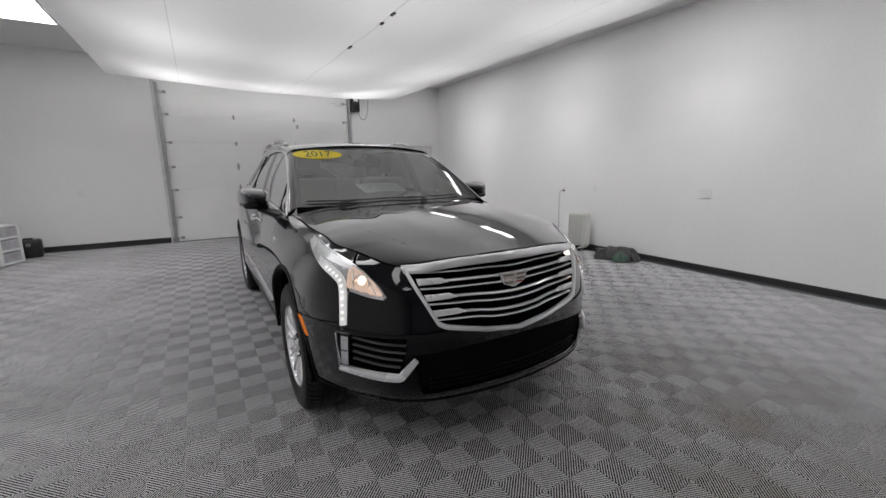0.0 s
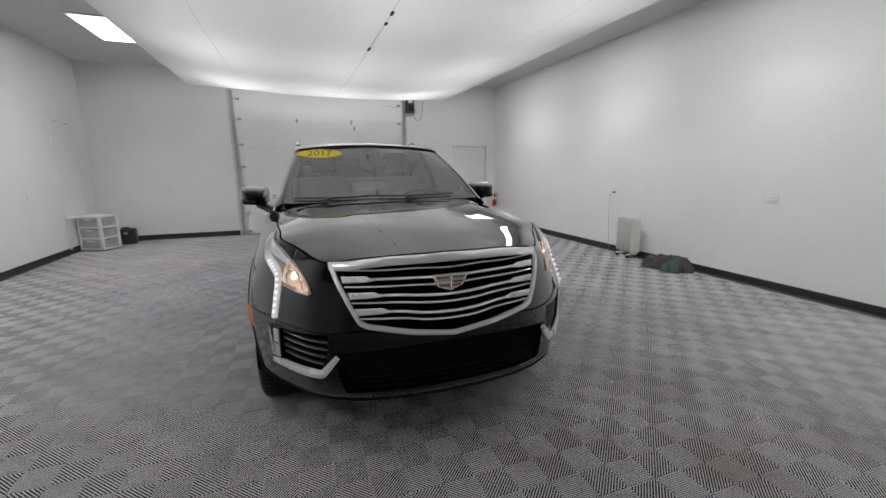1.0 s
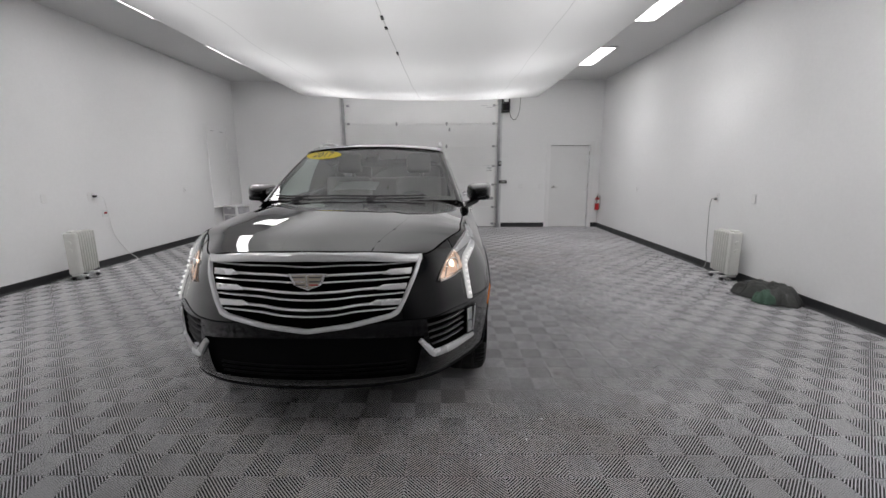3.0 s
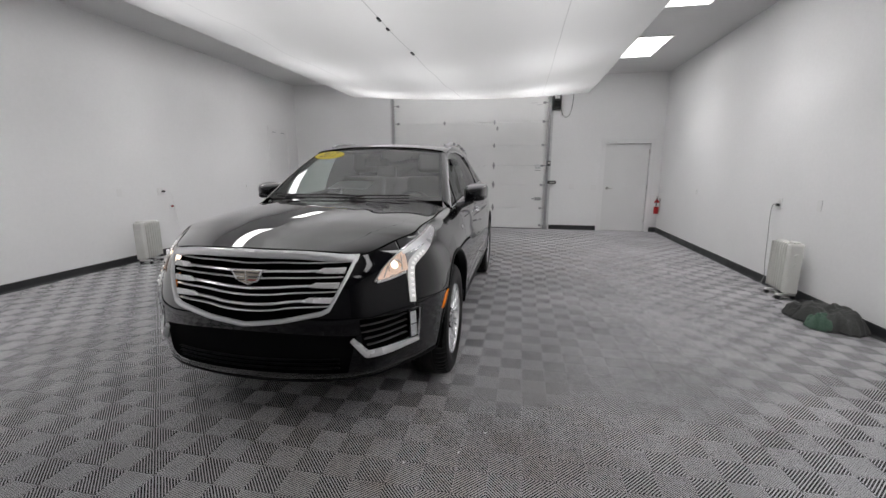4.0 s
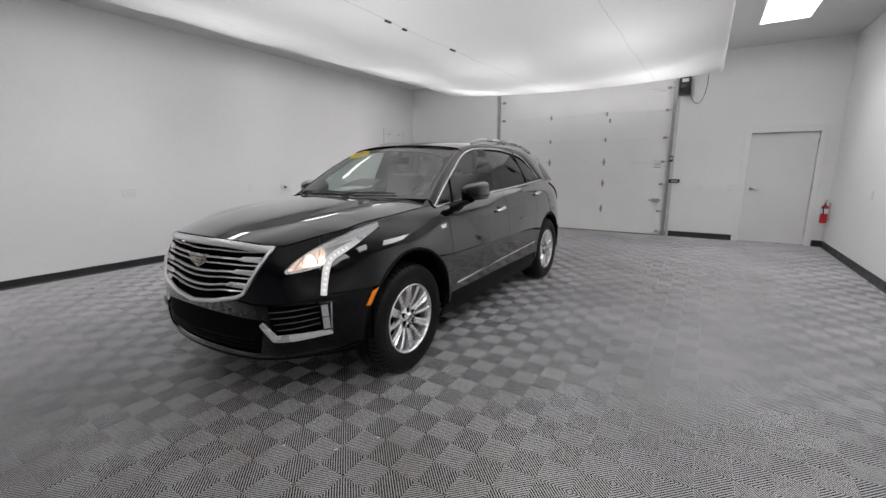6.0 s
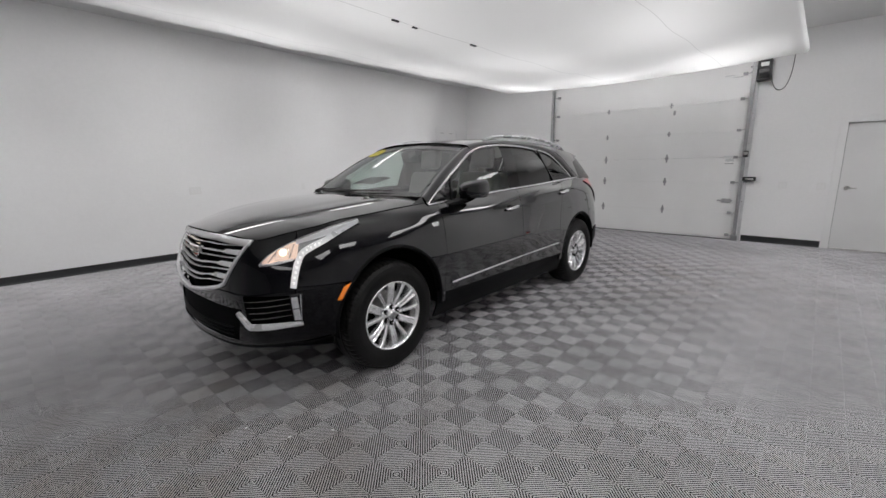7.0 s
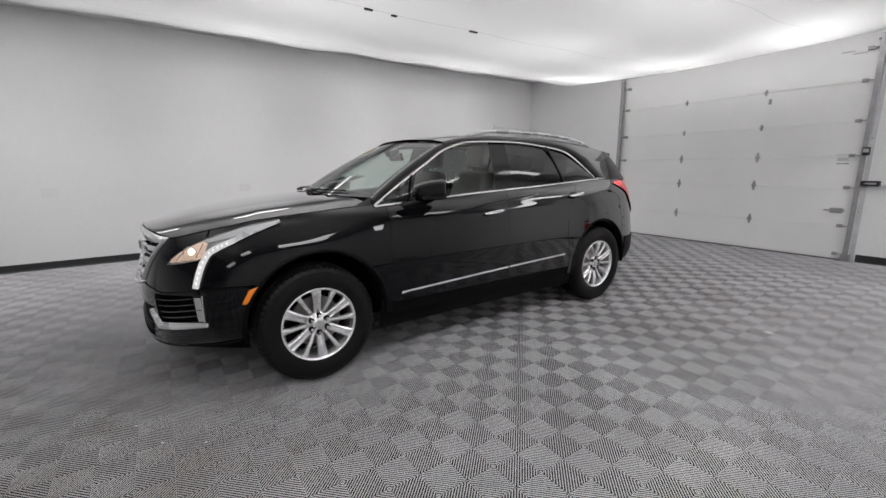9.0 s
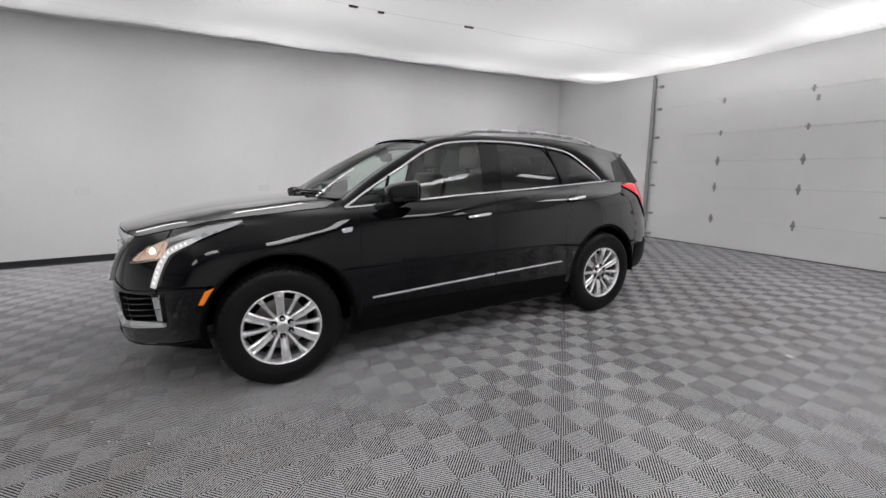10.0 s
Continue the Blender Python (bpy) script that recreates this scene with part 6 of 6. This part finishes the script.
# ---- jacket heap ----
def heap(name, cx, cy, rx, ry, h, mat, seed, parent, turn=0.0, sharp=1.0):
    """Crumpled cloth: a low uneven mound with creased ridges and a ragged outline."""
    n, m = 110, 40
    P = np.zeros((n + 1, m, 3))
    for i in range(n + 1):
        q = math.tau * (i % n) / n
        cq, sq = math.cos(q), math.sin(q)
        edge = 1 + .30 * noise.noise(Vector((cq * 1.3 + seed * 2, sq * 1.3, 3))) + .12 * noise.noise(Vector((cq * 4 + seed, sq * 4, 8)))
        for j in range(m):
            r = j / (m - 1)
            u, v = r * cq, r * sq
            lump = .85 + .45 * noise.noise(Vector((u * 1.2 + seed, v * 1.2, 1.7)))
            drift = noise.noise(Vector((u * 1.4, v * 1.4, seed)))
            crease = max(0.0, 1 - abs(2 * noise.noise(Vector((u * 1.6 + seed, v * 1.6, 5 + drift))))) ** 1.5
            hem = .16 * math.sin(6 * q + 6 * drift + 2 * r) * r ** 1.5
            fold = .16 * abs(noise.noise(Vector((u * 4.5 + seed, v * 4.5 + 2 * drift, 9))))
            z = h * (1 - r ** 6) * (lump + .28 * sharp * crease - fold) * (1 - .3 * r * r) + h * hem * (1 - r ** 6)
            out = edge * (1 + .10 * math.sin(5 * q + 4 * drift) * r)
            x, y = rx * out * u, ry * out * v
            P[i, j] = (cx + x * math.cos(turn) - y * math.sin(turn), cy + x * math.sin(turn) + y * math.cos(turn), max(.006, z + .008))
    return sheet(name, P, mat, parent, depth=.006, offset=0)


pile = heap("jacket", 5.79, 4.08, .19, .32, .175, M_JACKET, 2.6, None, .12, .8)
tagged(pile, "crumpled dark grey-green jacket heaped on the floor by the wall", "jacket")
sleeve = heap("sleeve", 5.68, 4.30, .09, .13, .10, M_JACKET, 4.1, pile, .9)
g = heap("cloth", 5.66, 3.98, .09, .12, .11, M_GREEN, 7.7, None, .3)
tagged(g, "green cloth lying under the dark jacket", "cloth")
bagb = boxed("black_box", (EAST - .16, EAST - .03, 4.40, 4.58, .004, .09), M_BLACKPLASTIC, None, "", .015)
tagged(bagb, "small black case on the floor against the wall", "case")

# ---- drawer cart, and the dark case behind it ----
cart = thing("drawer_cart", "white plastic three-drawer cart with clear drawers", "drawer cart", (-2.405, 8.98, 0), "", -24)
for a in ((-.222, -.175), (.175, .222)):
    for b in ((-.197, -.15), (.15, .197)):
        boxed("post", (*a, *b, .02, .60), M_WHITEPLASTIC, cart, "", .006)
for z0 in (.02, .215, .41, .595):
    bm = box(bmesh.new(), -.22, .22, -.195, .195, z0, z0 + .03)
    part("shelf", bm, M_WHITEPLASTIC, cart, "", False, .006)
for z0 in (.046, .241, .436):
    d = boxed("drawer", (-.205, .205, -.190, .18, z0 + .006, z0 + .155), M_FROST, cart, "frosted clear drawer", .01)
    boxed("drawer_pull", (-.06, .06, -.205, -.189, z0 + .125, z0 + .145), M_WHITEPLASTIC, d, "", .005)
pack = thing("tool_case", "dark hard case standing on the floor behind the cart", "case", (-2.17, 9.50, 0), "", 10)
boxed("body", (-.16, .16, -.12, .12, .004, .30), M_BLACKPLASTIC, pack, "", .03)
boxed("handle", (-.06, .06, -.015, .015, .30, .33), M_BLACKPLASTIC, pack, "", .008)
boxed("latch", (-.03, .03, -.126, -.118, .2, .25), M_GALV, pack)

# ---- flush panel on the west wall, near the corner ----
wp = thing("wall_panel", "white painted flush access door on the wall", "access door", (WEST, 9.04, 0), "", 90)
bm = bmesh.new()
for a in ((-.42, -.36, .08, 2.36), (.36, .42, .08, 2.36), (-.36, .36, 2.30, 2.36)):
    box(bm, a[0], a[1], -.016, -.001, a[2], a[3])
part("casing", bm, M_WALL, wp, "", False, .003)
boxed("leaf", (-.350, .350, -.006, -.001, .12, 2.29), M_WALL, wp)
for z0 in (2.22,):
    for x0 in (-.25, .1):
        boxed("strip", (x0, x0 + .12, -.012, -.006, z0, z0 + .012), M_GALV, wp)
boxed("sill_shelf", (-.42, -.1, -.10, -.001, .60, .625), M_FRAME, wp, "", .003)

# ---- fire extinguisher ----
fx = thing("fire_extinguisher", "red fire extinguisher hanging on the wall by the entry door", "fire extinguisher", (EAST - .07, 9.70, .62))
bm = lathe(bmesh.new(), [(-.19, .001), (-.19, .045), (-.18, .05), (.06, .05), (.09, .042), (.11, .02), (.125, .018), (.125, .001)], 24, "z")
part("cylinder", bm, M_RED, fx, "red cylinder", True)
bm = lathe(bmesh.new(), [(-.03, .0515), (.055, .0515)], 24, "z")
part("label_band", bm, M_PAPER, fx, "pale printed label")
bm = rod(bmesh.new(), (0, 0, .12), (0, 0, .16), .016, n=12)
box(bm, -.012, .012, -.10, .02, .16, .17)
box(bm, -.012, .012, -.09, .02, .185, .195)
part("valve", bm, M_STEEL, fx, "steel valve and levers")
tube("hose", [(0, -.02, .145), (-.02, -.06, .13), (-.03, -.065, .05), (-.02, -.06, -.05)], .009, M_BLACKPLASTIC, fx, "black hose")
boxed("bracket", (.045, .069, -.02, .02, -.15, .15), M_STEEL, fx)

# ---- scraps on the floor ----
for k, (x, y, r) in enumerate(((3.93, 5.86, .022), (4.45, 7.5, .018), (2.3, 8.75, .02), (5.3, 8.0, .015), (0.6, 8.9, .02), (2.85, 1.91, .006), (2.73, 1.73, .006), (2.48, 1.61, .007))):
    bm = bmesh.new()
    bmesh.ops.create_icosphere(bm, subdivisions=1, radius=1)
    for v in bm.verts:
        v.co = Vector((v.co.x * r * 1.6, v.co.y * r * .7, v.co.z * .004)) * (1 + .3 * noise.noise(v.co * 3 + Vector((k, 0, 0))))
    bmesh.ops.transform(bm, matrix=pose(x, y, .0055, 0, 0, 40 * k), verts=bm.verts)
    tagged(part("paper_scrap", bm, M_PAPER), "tiny scrap of pale paper on the floor", "scrap", "scraps on the floor")

# ---- dust and tiny flecks trodden in by the car ----
rng = random.Random(4)
V, F = [], []
for k in range(900):
    x, y = 2.35 + rng.gauss(0, .55), 1.45 + rng.gauss(0, .38)
    if k % 4 == 0:
        x, y = rng.uniform(0, 5.5), rng.uniform(-.2, 8)
    r, q = rng.uniform(.0012, .0036), rng.uniform(0, 6.28)
    i0 = len(V)
    for j in range(5):
        rr = r * rng.uniform(.6, 1.3)
        V.append((x + rr * math.cos(q + j * 1.257), y + rr * math.sin(q + j * 1.257), .0012))
    V.append((x, y, .0012 + r * .6))
    F += [(i0 + j, i0 + (j + 1) % 5, i0 + 5) for j in range(5)]
tagged(shape("floor_dust", V, F, M_DUST, None, "", False), "pale dust flecks scattered over the floor tiles", "dust", kind="stuff")

# ---- floor: dark slab with ribbed interlocking tiles on it ----
TOP, SLOT = 0.0, -0.012
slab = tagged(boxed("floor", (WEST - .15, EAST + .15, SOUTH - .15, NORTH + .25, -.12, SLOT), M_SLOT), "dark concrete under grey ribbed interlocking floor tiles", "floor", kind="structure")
CELL, RIBS = 0.1524, 18


def tile_data():
    """One tile of two by two cells, ribs slanting to and fro, its middle at the origin."""
    V, F = [], []

    def quad(*ps):
        F.append(tuple(range(len(V), len(V) + 4)))
        V.extend(ps)

    def clip(d, c, way):
        """Ends of the slanted line u + way * v = d inside the cell's square, c being its side."""
        if way > 0:
            a, b = (min(d, c), d - min(d, c)), (d - min(d, c), min(d, c))
        else:
            a, b = (max(d, 0), max(d, 0) - d), (min(c, c + d), min(c, c + d) - d)
        return a, b

    c = CELL - .003
    for i in (0, 1):
        for j in (0, 1):
            way = -1 if (i + j) % 2 == 0 else 1
            ox, oy = (i - 1) * CELL + .0015, (j - 1) * CELL + .0015
            step = 2 * c / RIBS
            for k in range(RIBS):
                # a rib: narrow flat top with sloping shoulders, open below
                mid = (k + .5) * step - (0 if way > 0 else c)
                lines = []
                for o, h in ((-.19, TOP - .002), (-.155, TOP), (.155, TOP), (.19, TOP - .002)):
                    q0, q1 = clip(mid + o * step, c, way)
                    lines.append(((ox + q0[0], oy + q0[1], h), (ox + q1[0], oy + q1[1], h)))
                for l0, l1 in zip(lines, lines[1:]):
                    quad(l0[0], l0[1], l1[1], l1[0])
            # lower cross webs
            for k in range(1, RIBS):
                e0 = (k - .025) * step - (c if way > 0 else 0)
                e1 = e0 + .05 * step
                (a0, b0), (a1, b1) = clip(e0, c, -way), clip(e1, c, -way)
                quad(*[(ox + q[0], oy + q[1], TOP - .0105) for q in (a0, b0, b1, a1)])
    # rims round the cells
    for x in (-CELL, 0, CELL):
        w0, w1 = (x - .0010 if x > -CELL else x), (x + .0010 if x < CELL else x)
        quad((w0, -CELL, TOP - .0030), (w1, -CELL, TOP - .0030), (w1, CELL, TOP - .0030), (w0, CELL, TOP - .0030))
        quad((-CELL, w0, TOP - .0030), (CELL, w0, TOP - .0030), (CELL, w1, TOP - .0030), (-CELL, w1, TOP - .0030))
    return np.array(V, np.float32), np.array(F, np.int32)


TV, TF = tile_data()
tile_mesh = bpy.data.meshes.new("tile")
tile_mesh.from_pydata([tuple(map(float, v)) for v in TV], [], [tuple(map(int, f)) for f in TF])
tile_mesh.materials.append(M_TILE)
X0, Y0, STEP = 1.972 + CELL, 1.47, 2 * CELL          # a tile's corner
places = []
for i in range(-17, 16):
    for j in range(-20, 31):
        px, py = X0 + i * STEP, Y0 + j * STEP
        if WEST - .16 < px < EAST + .16 and SOUTH - .16 < py < NORTH + .16:
            places.append((px + CELL, py + CELL))
near = [p for p in places if 0.2 < p[0] < 5.4 and -0.3 < p[1] < 5.2]
near = sorted(near, key=lambda p: (p[0] - 2.9) ** 2 + (p[1] - 1.9) ** 2)[:300]
chosen = set(near)
rest = np.array([p for p in places if p not in chosen], np.float32)
for px, py in near:
    ob = new("tile", tile_mesh)
    ob.parent = slab
    ob.location = (px, py, 0)
k, nv, nf = len(rest), len(TV), len(TF)
allv = np.repeat(TV[None], k, 0)
allv[:, :, 0] += rest[:, None, 0]
allv[:, :, 1] += rest[:, None, 1]
allv[:, :, 0] = np.clip(allv[:, :, 0], WEST - .1, EAST + .1)
me = bpy.data.meshes.new("floor_tiles")
me.vertices.add(k * nv)
me.vertices.foreach_set("co", allv.ravel())
me.loops.add(k * nf * 4)
me.polygons.add(k * nf)
loops = (TF[None] + (np.arange(k, dtype=np.int32) * nv)[:, None, None]).ravel()
me.loops.foreach_set("vertex_index", loops)
me.polygons.foreach_set("loop_start", np.arange(k * nf, dtype=np.int32) * 4)
me.update(calc_edges=True)
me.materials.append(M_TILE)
ft = new("floor_tiles", me)
ft.parent = slab
tagged(ft, "grey ribbed plastic floor tiles", kind="stuff")
